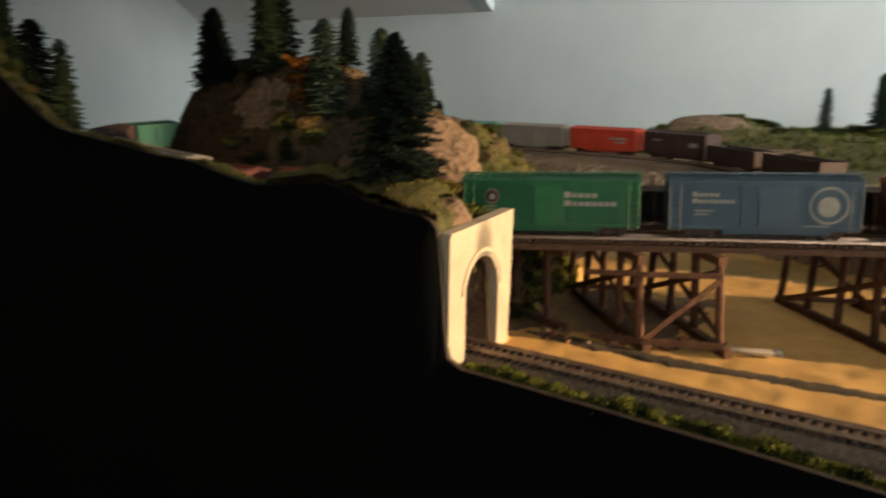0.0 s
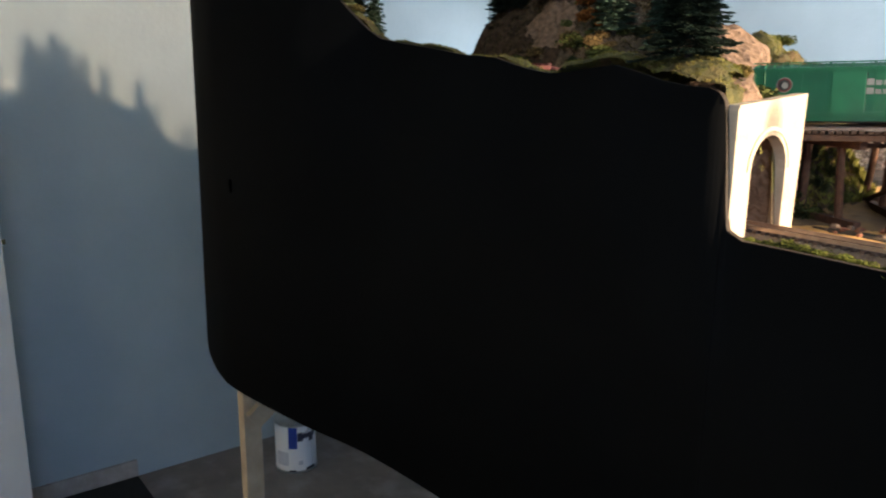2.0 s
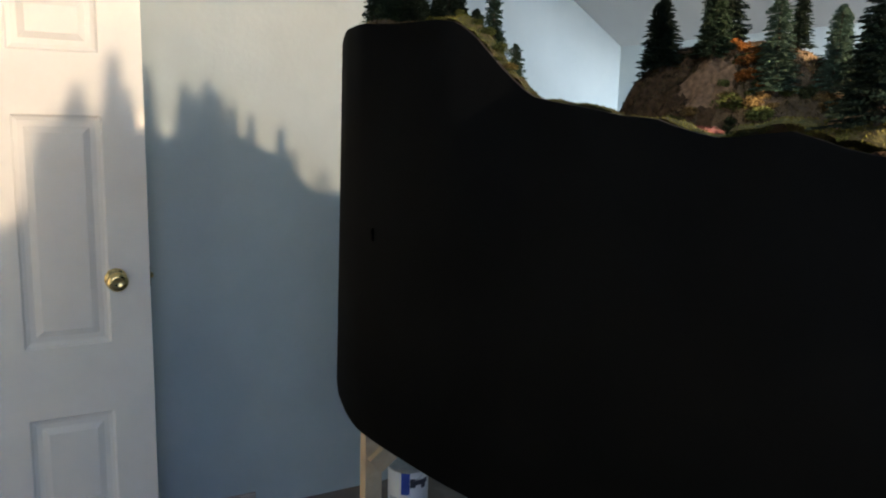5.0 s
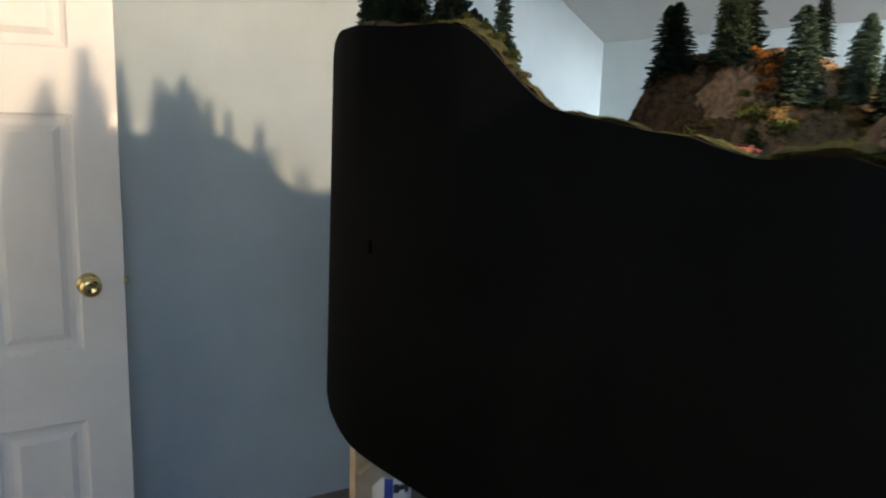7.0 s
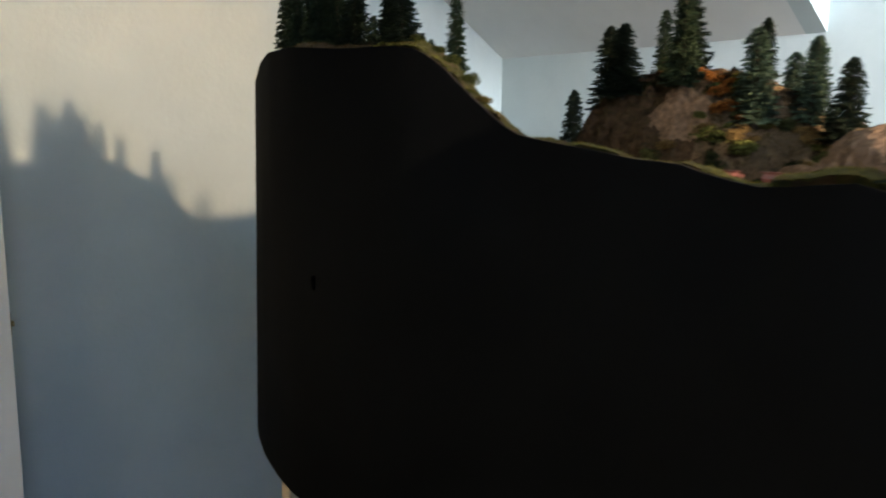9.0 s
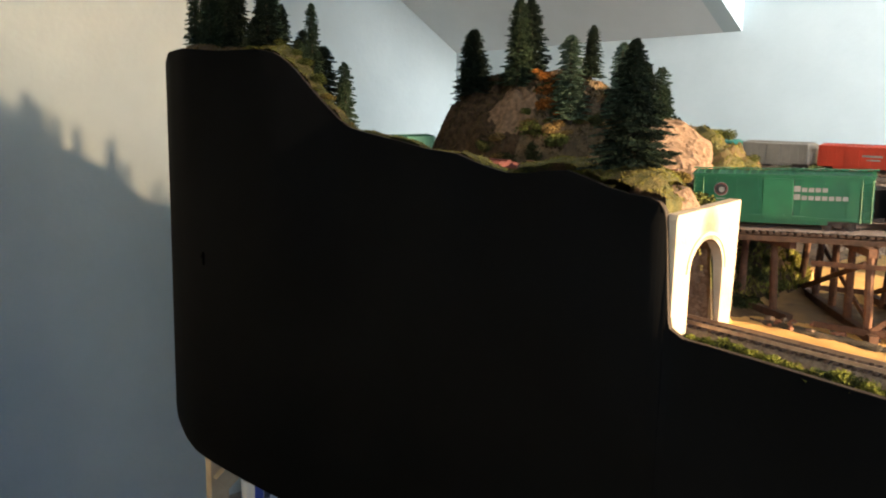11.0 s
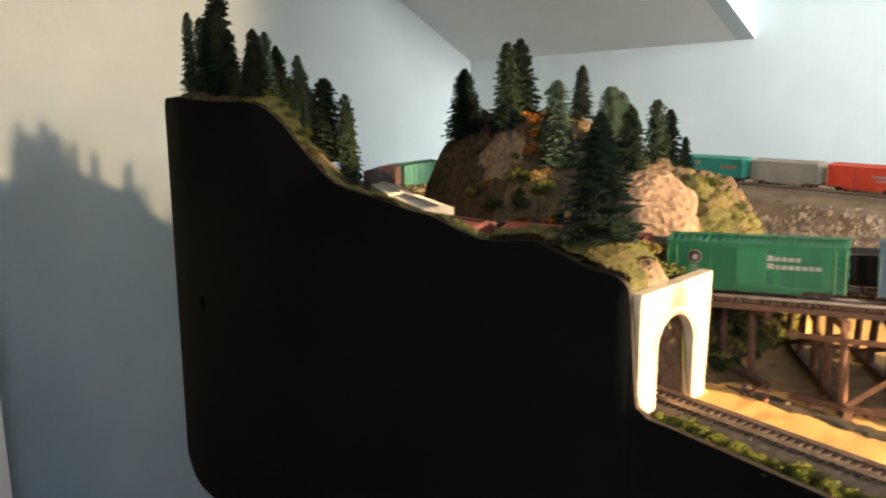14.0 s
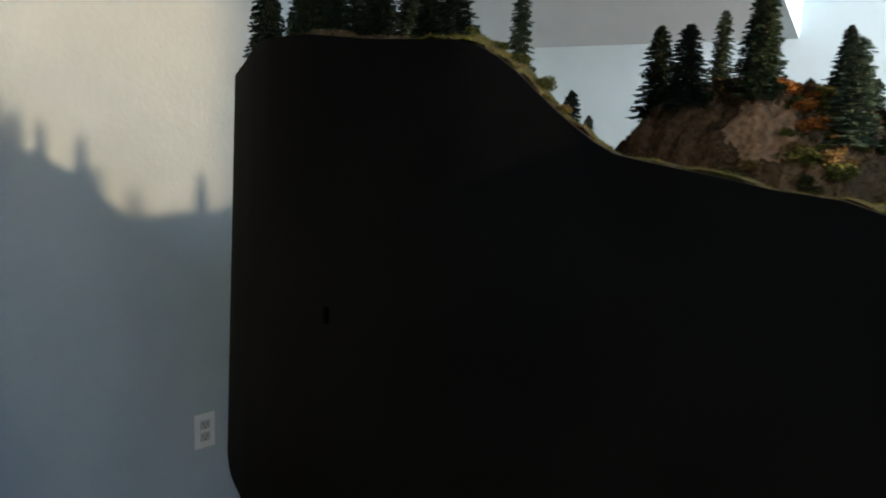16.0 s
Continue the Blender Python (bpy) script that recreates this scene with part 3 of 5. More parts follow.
def rail_mesh(bm, track, offset, z0, z1, s0, s1, lift, step=0.01, w=0.0014):
    rows = []
    for s in np.arange(s0, s1, step):
        x, y, a = on_track(track, s)
        nx, ny = -math.sin(a), math.cos(a)
        rows.append([bm.verts.new((x + nx * (offset + o), y + ny * (offset + o), z + lift(x, y))) for o, z in ((-w, z0), (-w / 2, z1 - 0.001), (-w / 2, z1), (w / 2, z1), (w / 2, z1 - 0.001), (w, z0))])
    for a, b in zip(rows, rows[1:]):
        for i in range(5):
            bm.faces.new([a[i], b[i], b[i + 1], a[i + 1]])
    return bm


def railway(name, track, z_top, s0, s1, label, ballast=None, tie_len=0.030, tie_gap=0.0072, pieces=()):
    """Two rails on ties. Ties on the stretch `pieces` are parts of their own, the rest one part."""
    x, y, a = on_track(track, s0)
    base = thing(name, Matrix(), label, "railway track")
    lift = rise if track is not TRACK_L else lambda x, y: 0.0
    for side in (-1, 1):
        bm = bmesh.new()
        rail_mesh(bm, track, side * GAUGE / 2, z_top - 0.0028, z_top, s0, s1, lift)
        bmesh.ops.recalc_face_normals(bm, faces=bm.faces[:])
        part("rail", bm, M_RAIL, base)
    one = finish(box(bmesh.new(), (0, 0, 0), (0.0036, tie_len, 0.0026), bevel=0.0004), "tie", M_TIE)
    rest = bmesh.new()
    for s in np.arange(s0, s1, tie_gap):
        x, y, a = on_track(track, s)
        m = pose(x, y, z_top - 0.0041 + lift(x, y), 0, 0, math.degrees(a) + random.uniform(-1.5, 1.5))
        if pieces and pieces[0] < s < pieces[1]:
            ob = new("tie", one)
            ob.parent, ob.matrix_basis = base, m
        else:
            box(rest, (0, 0, 0), (1, 1, 1), m @ Matrix.Diagonal((0.0036, tie_len, 0.0026, 1)))
            # moved into place by the turn's own translation
    if rest.verts:
        tagged(part("tie_row", rest, M_TIE, base), "", "", "", "stuff")
    else:
        rest.free()
    if ballast:
        bm = bmesh.new()
        rows = []
        for s in np.arange(s0, s1, 0.006):
            x, y, a = on_track(track, s)
            nx, ny = -math.sin(a), math.cos(a)
            rows.append([bm.verts.new((x + nx * o, y + ny * o, z_top - q + lift(x, y))) for o, q in ((-0.0225 - random.uniform(0, 0.003), 0.0125), (-0.0165, 0.0052), (0.0165, 0.0052), (0.0205 + random.uniform(0, 0.003), 0.0125))])
        for p, q in zip(rows, rows[1:]):
            for i in range(3):
                bm.faces.new([p[i], q[i], q[i + 1], p[i + 1]])
        bmesh.ops.recalc_face_normals(bm, faces=bm.faces[:])
        part("ballast", bm, ballast, base, "grey-brown ballast bed")
    return base


M_BALLAST = surface("ballast_gravel", (0.13, 0.092, 0.066), (0.25, 0.185, 0.135), 260, 0.95, 0.9, fine=420, dist=0.003)
RAIL_UP, RAIL_LOW = 1.3185, 1.2400
LA, LB, LL = arc_table(TRACK_A)[-1], arc_table(TRACK_B)[-1], arc_table(TRACK_L)[-1]
railway("lower_track", TRACK_L, RAIL_LOW, 0.0, LL, "weathered single track on ballast running out of the portal", M_BALLAST, pieces=(nearest_s(TRACK_L, 0.08, 0.81), nearest_s(TRACK_L, 0.62, 0.83)))
railway("trestle_track", TRACK_A, RAIL_UP, 0.0, LA, "weathered track with long ties across the timber trestle", None, 0.035, 0.0060, pieces=(nearest_s(TRACK_A, 0.56, 1.084), nearest_s(TRACK_A, 0.1, 0.9)))
S_LAND = nearest_s(TRACK_B, 0.065, 0.945)
railway("trestle_track", TRACK_B, RAIL_UP, 0.0, S_LAND, "second weathered track with long ties across the timber trestle", None, 0.035, 0.0060)
railway("loop_track", TRACK_B, RAIL_UP, S_LAND, LB, "weathered track looping round the wooded mound", M_BALLAST)


# ---- freight cars ----
def paint(name, c, dark=0.75):
    return surface(name, c, tuple(v * dark for v in c), 30, 0.55, 0.08, fine=200, c3=tuple(v * 0.55 + 0.03 for v in c), stain=18, amount=0.3, dist=0.0004)


P_GREEN, P_BLUE, P_TEAL = paint("green_car_paint", (0.004, 0.118, 0.046)), paint("blue_car_paint", (0.036, 0.082, 0.120)), paint("teal_car_paint", (0.02, 0.20, 0.155))
P_GREY, P_RED, P_BROWN = paint("grey_car_paint", (0.22, 0.20, 0.165)), paint("vermilion_car_paint", (0.45, 0.045, 0.02)), paint("oxide_brown_car_paint", (0.045, 0.022, 0.020))
P_DULLTEAL = paint("dull_teal_car_paint", (0.022, 0.095, 0.078))
P_OXIDE, P_CREAM, P_BLACK = paint("oxide_red_car_paint", (0.13, 0.030, 0.022)), paint("cream_car_paint", (0.34, 0.31, 0.25)), paint("black_car_paint", (0.014, 0.013, 0.013))
M_WHITEINK = surface("white_lettering", (0.17, 0.185, 0.17), (0.26, 0.27, 0.25), 60, 0.6, 0.0)
M_REDINK = surface("red_lettering", (0.40, 0.05, 0.03), (0.45, 0.07, 0.04), 60, 0.6, 0.0)
M_DARKRED = surface("dark_red_lettering", (0.10, 0.02, 0.015), (0.14, 0.03, 0.02), 60, 0.6, 0.0)
M_BLACKINK = surface("black_lettering", (0.012, 0.012, 0.012), (0.02, 0.02, 0.02), 60, 0.6, 0.0)
M_WHEEL = surface("sooty_wheel_steel", (0.04, 0.03, 0.025), (0.08, 0.06, 0.05), 90, 0.6, 0.1, metal=0.5)
CAR_L, CAR_W, CAR_H = 0.155, 0.040, 0.0405
SILL = 0.0098


def truck(parent, x):
    bm = bmesh.new()
    for s in (-1, 1):
        box(bm, (x, s * 0.0135, 0.0068), (0.024, 0.0022, 0.0030), bevel=0.0005)
        for k in (-1, 1):
            box(bm, (x + k * 0.0095, s * 0.0135, 0.0058), (0.0045, 0.0030, 0.0045), bevel=0.0006)
        box(bm, (x, s * 0.0137, 0.0052), (0.0070, 0.0028, 0.0045), bevel=0.0006)
    box(bm, (x, 0, 0.0088), (0.008, 0.026, 0.0035))
    t = part("truck", bm, M_WHEEL, parent, "sooty steel truck")
    for k in (-1, 1):
        bm = bmesh.new()
        for s in (-1, 1):
            rod(bm, (x + k * 0.0095, s * 0.0088, 0.0050), (x + k * 0.0095, s * 0.0110, 0.0050), 0.0050, sides=16)
        rod(bm, (x + k * 0.0095, -0.009, 0.0050), (x + k * 0.0095, 0.009, 0.0050), 0.0012, sides=6)
        part("wheelset", bm, M_WHEEL, t)


def decal(parent, name, rects, side, material, label="", length=CAR_L):
    """Flat painted marks (x0, z0, x1, z1 from the car's middle and the sill) on one side."""
    y = side * (CAR_W / 2 + 0.0011)
    for x0, z0, x1, z1 in rects:
        bm = bmesh.new()
        vs = [bm.verts.new((x, y, SILL + z)) for x, z in ((x0, z0), (x1, z0), (x1, z1), (x0, z1))]
        bm.faces.new(vs if side < 0 else list(reversed(vs)))
        part(name, bm, material, parent, label)


def letters(x, z, words, h):
    """Blocks the size of letters in a row, the first of each word taller."""
    out = []
    for count in words:
        for k in range(count):
            w = h * (1.05 if k == 0 else 0.86)
            out.append((x, z, x + w, z + h * (1.0 if k == 0 else 0.74)))
            x += w + h * 0.22
        x += h * 0.9
    return out


def disc(parent, name, cx, cz, r, side, material, label="", lift=0.0011, sides=20):
    bm = bmesh.new()
    y = side * (CAR_W / 2 + lift)
    vs = [bm.verts.new((cx + r * math.cos(2 * math.pi * k / sides), y, SILL + cz + r * math.sin(2 * math.pi * k / sides))) for k in range(sides)]
    bm.faces.new(vs if side < 0 else list(reversed(vs)))
    return part(name, bm, material, parent, label)


def boxcar(name, body, roof, label, door=0.028, door_x=0.0, ribs=8, length=CAR_L, roof_label="", tall=CAR_H, door_ribs=True):
    CAR_H = tall
    car = thing(name, Matrix(), label, "boxcar", "freight cars of the model train")
    hl, hw = length / 2, CAR_W / 2
    bm = bmesh.new()
    box(bm, (0, 0, SILL + CAR_H / 2), (length, CAR_W, CAR_H), bevel=0.0006)
    for s in (-1, 1):
        for k in range(ribs + 1):
            x = -hl + 0.0025 + (length - 0.005) * k / ribs
            if abs(x - door_x) > door / 2 + 0.001:
                box(bm, (x, s * (hw + 0.0003), SILL + CAR_H / 2), (0.0006, 0.0007, CAR_H - 0.003))
        box(bm, (0, s * (hw + 0.0003), SILL + 0.0012), (length - 0.001, 0.0012, 0.0024))
        box(bm, (0, s * (hw + 0.0004), SILL + CAR_H - 0.0010), (length - 0.001, 0.0014, 0.0018))
        box(bm, (door_x, s * (hw - 0.003), SILL - 0.0020), (length * 0.55, 0.004, 0.004))
    for e in (-1, 1):
        for z in (0.25, 0.5, 0.75):
            box(bm, (e * (hl + 0.0003), 0, SILL + CAR_H * z), (0.0012, CAR_W - 0.004, 0.0022), bevel=0.0005)
    part("body", bm, body, car)
    bm = bmesh.new()
    prism(bm, [(-hw - 0.0012, 0), (hw + 0.0012, 0), (hw + 0.0012, 0.0010), (0, 0.0042), (-hw - 0.0012, 0.0010)],
          Matrix(((0, 1, 0, -hl - 0.0008), (1, 0, 0, 0), (0, 0, 1, SILL + CAR_H), (0, 0, 0, 1))), length + 0.0016)
    for k in range(23):
        x = -hl + 0.002 + (length - 0.004) * k / 22
        for s in (-1, 1):
            box(bm, (x, s * hw * 0.55, SILL + CAR_H + 0.0030), (0.0009, hw * 0.98, 0.0010), pose(0, 0, 0, -s * 8.5))
    part("roof", bm, roof, car, roof_label)
    bm = bmesh.new()
    box(bm, (0, 0, SILL + CAR_H + 0.0056), (length + 0.006, 0.0062, 0.0010))
    for k in range(9):
        box(bm, (-hl + length * (k + 0.5) / 9, 0, SILL + CAR_H + 0.0046), (0.002, 0.0055, 0.0016))
    part("running_board", bm, roof, car)
    for s in (-1, 1):
        bm = bmesh.new()
        box(bm, (door_x, s * (hw + 0.0009), SILL + CAR_H / 2 - 0.0005), (door, 0.0016, CAR_H - 0.006), bevel=0.0003)
        for z in (0.2, 0.4, 0.6, 0.8) if door_ribs else ():
            box(bm, (door_x, s * (hw + 0.0017), SILL + CAR_H * z), (door - 0.003, 0.0008, 0.0009))
        box(bm, (door_x, s * (hw + 0.0010), SILL + CAR_H - 0.0030), (door * 2.0, 0.0016, 0.0012))
        box(bm, (door_x, s * (hw + 0.0010), SILL + 0.0030), (door * 2.0, 0.0016, 0.0012))
        part("sliding_door", bm, body, car)
        for e in (-1, 1):
            bm = bmesh.new()
            lx = e * (hl - 0.0055)
            for k in range(int(CAR_H / 0.0062)):
                rod(bm, (lx - 0.0042, s * (hw + 0.0016), SILL + 0.004 + k * 0.0060), (lx + 0.0042, s * (hw + 0.0016), SILL + 0.004 + k * 0.0060), 0.00045, sides=5)
            for q in (-1, 1):
                rod(bm, (lx + q * 0.0042, s * (hw + 0.0016), SILL - 0.001), (lx + q * 0.0042, s * (hw + 0.0016), SILL + CAR_H - 0.0025), 0.00045, sides=5)
            part("ladder", bm, body, car)
    fittings(car, hl)
    return car


def fittings(car, hl):
    for e in (-1, 1):
        truck(car, e * (hl - 0.027))
        bm = bmesh.new()
        box(bm, (e * (hl + 0.004), 0, 0.0105), (0.010, 0.0028, 0.0028))
        box(bm, (e * (hl + 0.0085), 0.0004, 0.0105), (0.0032, 0.0046, 0.0040), bevel=0.0006)
        part("coupler", bm, M_WHEEL, car)
    bm = bmesh.new()
    box(bm, (0, 0, SILL - 0.0012), (2 * hl - 0.004, 0.034, 0.0024))
    box(bm, (0, 0, SILL - 0.0040), (2 * hl - 0.03, 0.006, 0.0050))
    rod(bm, (0.012, 0.008, SILL - 0.005), (0.026, 0.008, SILL - 0.005), 0.0032, sides=10)
    part("underframe", bm, M_WHEEL, car)


def gondola(name, body, label, length=CAR_L, h=0.026):
    car = thing(name, Matrix(), label, "gondola car", "freight cars of the model train")
    hl, hw = length / 2, CAR_W / 2
    bm = bmesh.new()
    box(bm, (0, 0, SILL + 0.001), (length, CAR_W, 0.002))
    for s in (-1, 1):
        box(bm, (0, s * (hw - 0.0007), SILL + h / 2), (length, 0.0014, h))
        box(bm, (0, s * hw, SILL + h), (length + 0.001, 0.0026, 0.0018), bevel=0.0004)
        for k in range(13):
            box(bm, (-hl + 0.003 + (length - 0.006) * k / 12, s * (hw + 0.0006), SILL + h / 2), (0.0014, 0.0012, h - 0.001))
    for e in (-1, 1):
        box(bm, (e * (hl - 0.0007), 0, SILL + h / 2), (0.0014, CAR_W, h))
    part("body", bm, body, car)
    bm = bmesh.new()
    box(bm, (0, 0, SILL + h * 0.45), (length - 0.003, CAR_W - 0.003, h * 0.5))
    part("load", bm, P_BLACK, car, "black coal load")
    fittings(car, hl)
    return car


def couple(car, track, s):
    x, y, a = on_track(track, s)
    ends = [on_track(track, s + e)[:2] for e in (-0.05, 0.05)]
    tilt = math.degrees(math.atan2(rise(*ends[0]) - rise(*ends[1]), 0.10))
    car.matrix_basis = pose(x, y, RAIL_UP + rise(x, y), 0, 0, math.degrees(a) + 180) @ pose(0, 0, 0, 0, -tilt, 0)
    return car


PITCH = 0.1785
S_GREEN = nearest_s(TRACK_A, 0.156, 0.919) - 0.0020
green = couple(boxcar("boxcar", P_GREEN, P_GREEN, "emerald green boxcar with white lettering bars and a round emblem", door=0.026, door_x=-0.001, door_ribs=False), TRACK_A, S_GREEN)
disc(green, "emblem", -0.0515, 0.0270, 0.0066, -1, M_WHITEINK, "white round emblem")
disc(green, "emblem_ring", -0.0515, 0.0270, 0.0060, -1, M_DARKRED, "dark red ring of the emblem", 0.0013)
disc(green, "emblem_field", -0.0515, 0.0270, 0.0048, -1, M_BLACKINK, "black field of the emblem", 0.0015)
disc(green, "emblem_figure", -0.0508, 0.0266, 0.0026, -1, M_WHITEINK, "white figure of the emblem", 0.0017)
decal(green, "door_gap", [(-0.0140, 0.002, -0.0122, 0.0385), (0.0119, 0.002, 0.0125, 0.0385)], -1, M_BLACKINK, "dark gap beside the sliding door")
decal(green, "lettering", letters(0.0124, 0.0262, (5,), 0.0052) + letters(0.0124, 0.0188, (8,), 0.0052), -1, M_WHITEINK, "white lettering block")
decal(green, "small_lettering", [(-0.0560, 0.0175, -0.0475, 0.0185), (-0.0560, 0.0145, -0.0465, 0.0155), (-0.0560, 0.0115, -0.048, 0.0125)], -1, M_WHITEINK, "small white lettering bars")
blue = couple(boxcar("boxcar", P_BLUE, P_BLUE, "faded blue boxcar with white lettering and a large round emblem", door=0.030, door_x=0.011), TRACK_A, S_GREEN - PITCH)
decal(blue, "lettering", letters(-0.058, 0.0282, (5,), 0.0040) + letters(-0.058, 0.0225, (8,), 0.0040), -1, M_WHITEINK, "white lettering block")
decal(blue, "small_lettering", [(-0.056, 0.0155, -0.040, 0.0166), (-0.056, 0.0125, -0.044, 0.0136), (0.033, 0.0035, 0.052, 0.0046)], -1, M_WHITEINK, "small white lettering bars")
disc(blue, "emblem", 0.0510, 0.0215, 0.0160, -1, M_WHITEINK, "large white round emblem")
disc(blue, "emblem_field", 0.0510, 0.0215, 0.0138, -1, P_BLUE, "blue field of the emblem", 0.0014)
disc(blue, "emblem_figure", 0.0505, 0.0205, 0.0085, -1, M_WHITEINK, "white centre of the emblem", 0.0017)
couple(boxcar("hopper_car", P_OXIDE, P_OXIDE, "low oxide red covered car with a ribbed roof beside the knob", ribs=16, tall=0.037), TRACK_A, S_GREEN + PITCH)
couple(boxcar("hopper_car", P_OXIDE, P_OXIDE, "low oxide red covered car, half hidden in the cut", ribs=16, tall=0.037), TRACK_A, S_GREEN + 2 * PITCH)
couple(boxcar("boxcar", P_OXIDE, P_RED, "low oxide red boxcar with a bright red roof on the trestle", tall=0.039), TRACK_A, S_GREEN - 2 * PITCH)
# Out of view; added so that they shade the sand below the trestle.
for k in (3, 4, 5):
    couple(boxcar("boxcar", P_OXIDE, P_OXIDE, "plain oxide red boxcar added out of view on the trestle", tall=0.039), TRACK_A, S_GREEN - k * PITCH)

# The second train, on the loop.
S_WHITE = nearest_s(TRACK_B, -0.305, 0.865)
for k, (body, label) in enumerate(((P_CREAM, "low cream-white covered car with a pale ribbed roof"), (P_CREAM, "low cream-white covered car with a pale ribbed roof"), (P_BROWN, "oxide brown boxcar in the valley"),
                                   (P_BROWN, "dark brown boxcar on the valley curve"), (P_DULLTEAL, "weathered teal green boxcar in the valley"))):
    couple(boxcar("boxcar", body, body, label, tall=0.036 if k < 2 else CAR_H), TRACK_B, S_WHITE + k * PITCH)
# The ones farthest right are added to shade the sand.
for k in range(1, 8):
    couple(gondola("gondola_car", P_BLACK, "low black gondola car with coal"), TRACK_B, S_WHITE - k * PITCH)
S_TEAL = nearest_s(TRACK_B, -0.505, 1.868)
BACK = ((P_CREAM, "weathered beige boxcar behind the trees"), (P_TEAL, "teal green boxcar with a white emblem"), (P_GREY, "grey boxcar with pale doors"), (P_RED, "bright vermilion boxcar with white lettering"),
        (P_BROWN, "dark brown boxcar with white lettering"))
for k, (body, label) in enumerate(BACK):
    c = couple(boxcar("boxcar", body, body, label), TRACK_B, S_TEAL + (k - 1) * PITCH)
    if k == 1:
        disc(c, "emblem", 0.048, 0.030, 0.006, 1, M_WHITEINK, "white round emblem")
        disc(c, "emblem_figure", 0.049, 0.030, 0.0035, 1, M_REDINK, "red centre of the emblem", 0.0014)
        decal(c, "emblem_figure", [(0.036, 0.027, 0.042, 0.036)], 1, M_WHITEINK, "white emblem figure")
        decal(c, "lettering", [(-0.062, 0.021, -0.018, 0.025)], 1, M_REDINK, "faded red lettering bar")
    if k == 3:
        decal(c, "lettering", [(-0.062, 0.022, -0.020, 0.026), (-0.058, 0.015, -0.030, 0.018)], 1, M_WHITEINK, "white lettering bars")
    if k == 4:
        decal(c, "lettering", [(0.030, 0.026, 0.052, 0.029), (-0.060, 0.018, -0.040, 0.026)], 1, M_WHITEINK, "white lettering bars")

for k in (5, 6):
    couple(gondola("gondola_car", P_BROWN, "low dark brown gondola car on the far curve"), TRACK_B, S_TEAL + (k - 1) * PITCH)


# ---- conifers ----
def conifer_meshes(seed, boughs, per, slender, droop, material, needle=0.03, blunt=0.35):
    """Trunk and crown of a conifer 1 m high: single drooping boughs of uneven length all round, each a spray of short needle tufts."""
    rng = np.random.RandomState(seed)
    verts, faces = [], []
    for k in range(boughs):
        z = 0.05 + 0.945 * ((k + rng.uniform(-0.6, 1.6)) / boughs)
        z = min(max(z, 0.04), 0.993)
        a = k * 2.39996 + rng.uniform(-0.5, 0.5)
        shape = (blunt + (1 - blunt) * (1 - z)) * min(1.0, ((1.004 - z) / 0.09)) ** 0.7
        reach = slender * shape * rng.choice((rng.uniform(0.62, 0.9), rng.uniform(0.9, 1.16))) + 0.006
        out, across = np.array([math.cos(a), math.sin(a), 0]), np.array([-math.sin(a), math.cos(a), 0])
        dip = droop * rng.uniform(0.6, 1.5)
        for j in range(per):
            f = rng.uniform(0.05, 1.0) ** 0.75
            lat = rng.normal() * (0.05 + 0.20 * (1 - f)) * reach + rng.normal() * 0.004
            c = out * f * reach + across * lat + np.array([0, 0, z - dip * f * reach + 0.25 * dip * f * f * reach + rng.normal() * 0.0035])
            ln = needle * (0.6 + 0.5 * (1 - z)) * rng.uniform(0.5, 1.3)
            way = out * 0.8 + across * np.sign(lat) * rng.uniform(0.1, 1.0) + np.array([0, 0, rng.normal() * 0.35 - 0.15])
            way /= np.linalg.norm(way)
            side = np.cross(way, np.array([rng.normal(), rng.normal(), 2.0]))
            side *= ln * rng.uniform(0.14, 0.28) / np.linalg.norm(side)
            b = len(verts)
            verts += [c - way * ln * 0.45, c + side, c + way * ln * 0.6, c - side]
            faces += [(b, b + 1, b + 2), (b, b + 2, b + 3)]
    me = bpy.data.meshes.new("crown")
    me.from_pydata([v.tolist() for v in verts], [], faces)
    me.materials.append(material)
    bm = bmesh.new()
    rod(bm, (0, 0, -0.03), (0, 0, 0.97), 0.020, 0.004, 7)
    return finish(bm, "trunk", M_TREE_BARK), me


KINDS = {
    "dark": [conifer_meshes(k, 260, 90, 0.176, 0.30, M_FIR, 0.034, 0.26) for k in (1, 2, 3)],
    "sage": [conifer_meshes(k, 260, 85, 0.142, 0.34, M_SAGE, 0.030, 0.42) for k in (4, 5)],
    "green": [conifer_meshes(k, 260, 85, 0.147, 0.32, M_GREENFIR, 0.030, 0.42) for k in (6, 7)],
    "big": [conifer_meshes(8, 230, 150, 0.285, 0.28, M_FIR, 0.034, 0.14)],
}
TREE_WORDS = {"dark": "dark green bristly fir tree", "sage": "pale sage-green model spruce tree", "green": "mid-green model fir tree", "big": "large dark open-branched fir tree"}


def tree(kind, x, y, top, base=None, wide=1.0, where="on the scenery", turn=None):
    trunk, crown = KINDS[kind][random.randrange(len(KINDS[kind]))]
    z0 = (ground_at(x, y) if base is None else base) - 0.002
    h = top - z0
    t = thing("fir_tree", pose(x, y, z0, random.uniform(-2, 2), random.uniform(-2, 2), random.uniform(0, 360)), TREE_WORDS[kind] + " " + where, "tree", "model trees")
    t.scale = (h * wide, h * wide, h)
    for nm, me in (("trunk", trunk), ("crown", crown)):
        ob = new(nm, me)
        ob.parent = t
    return t


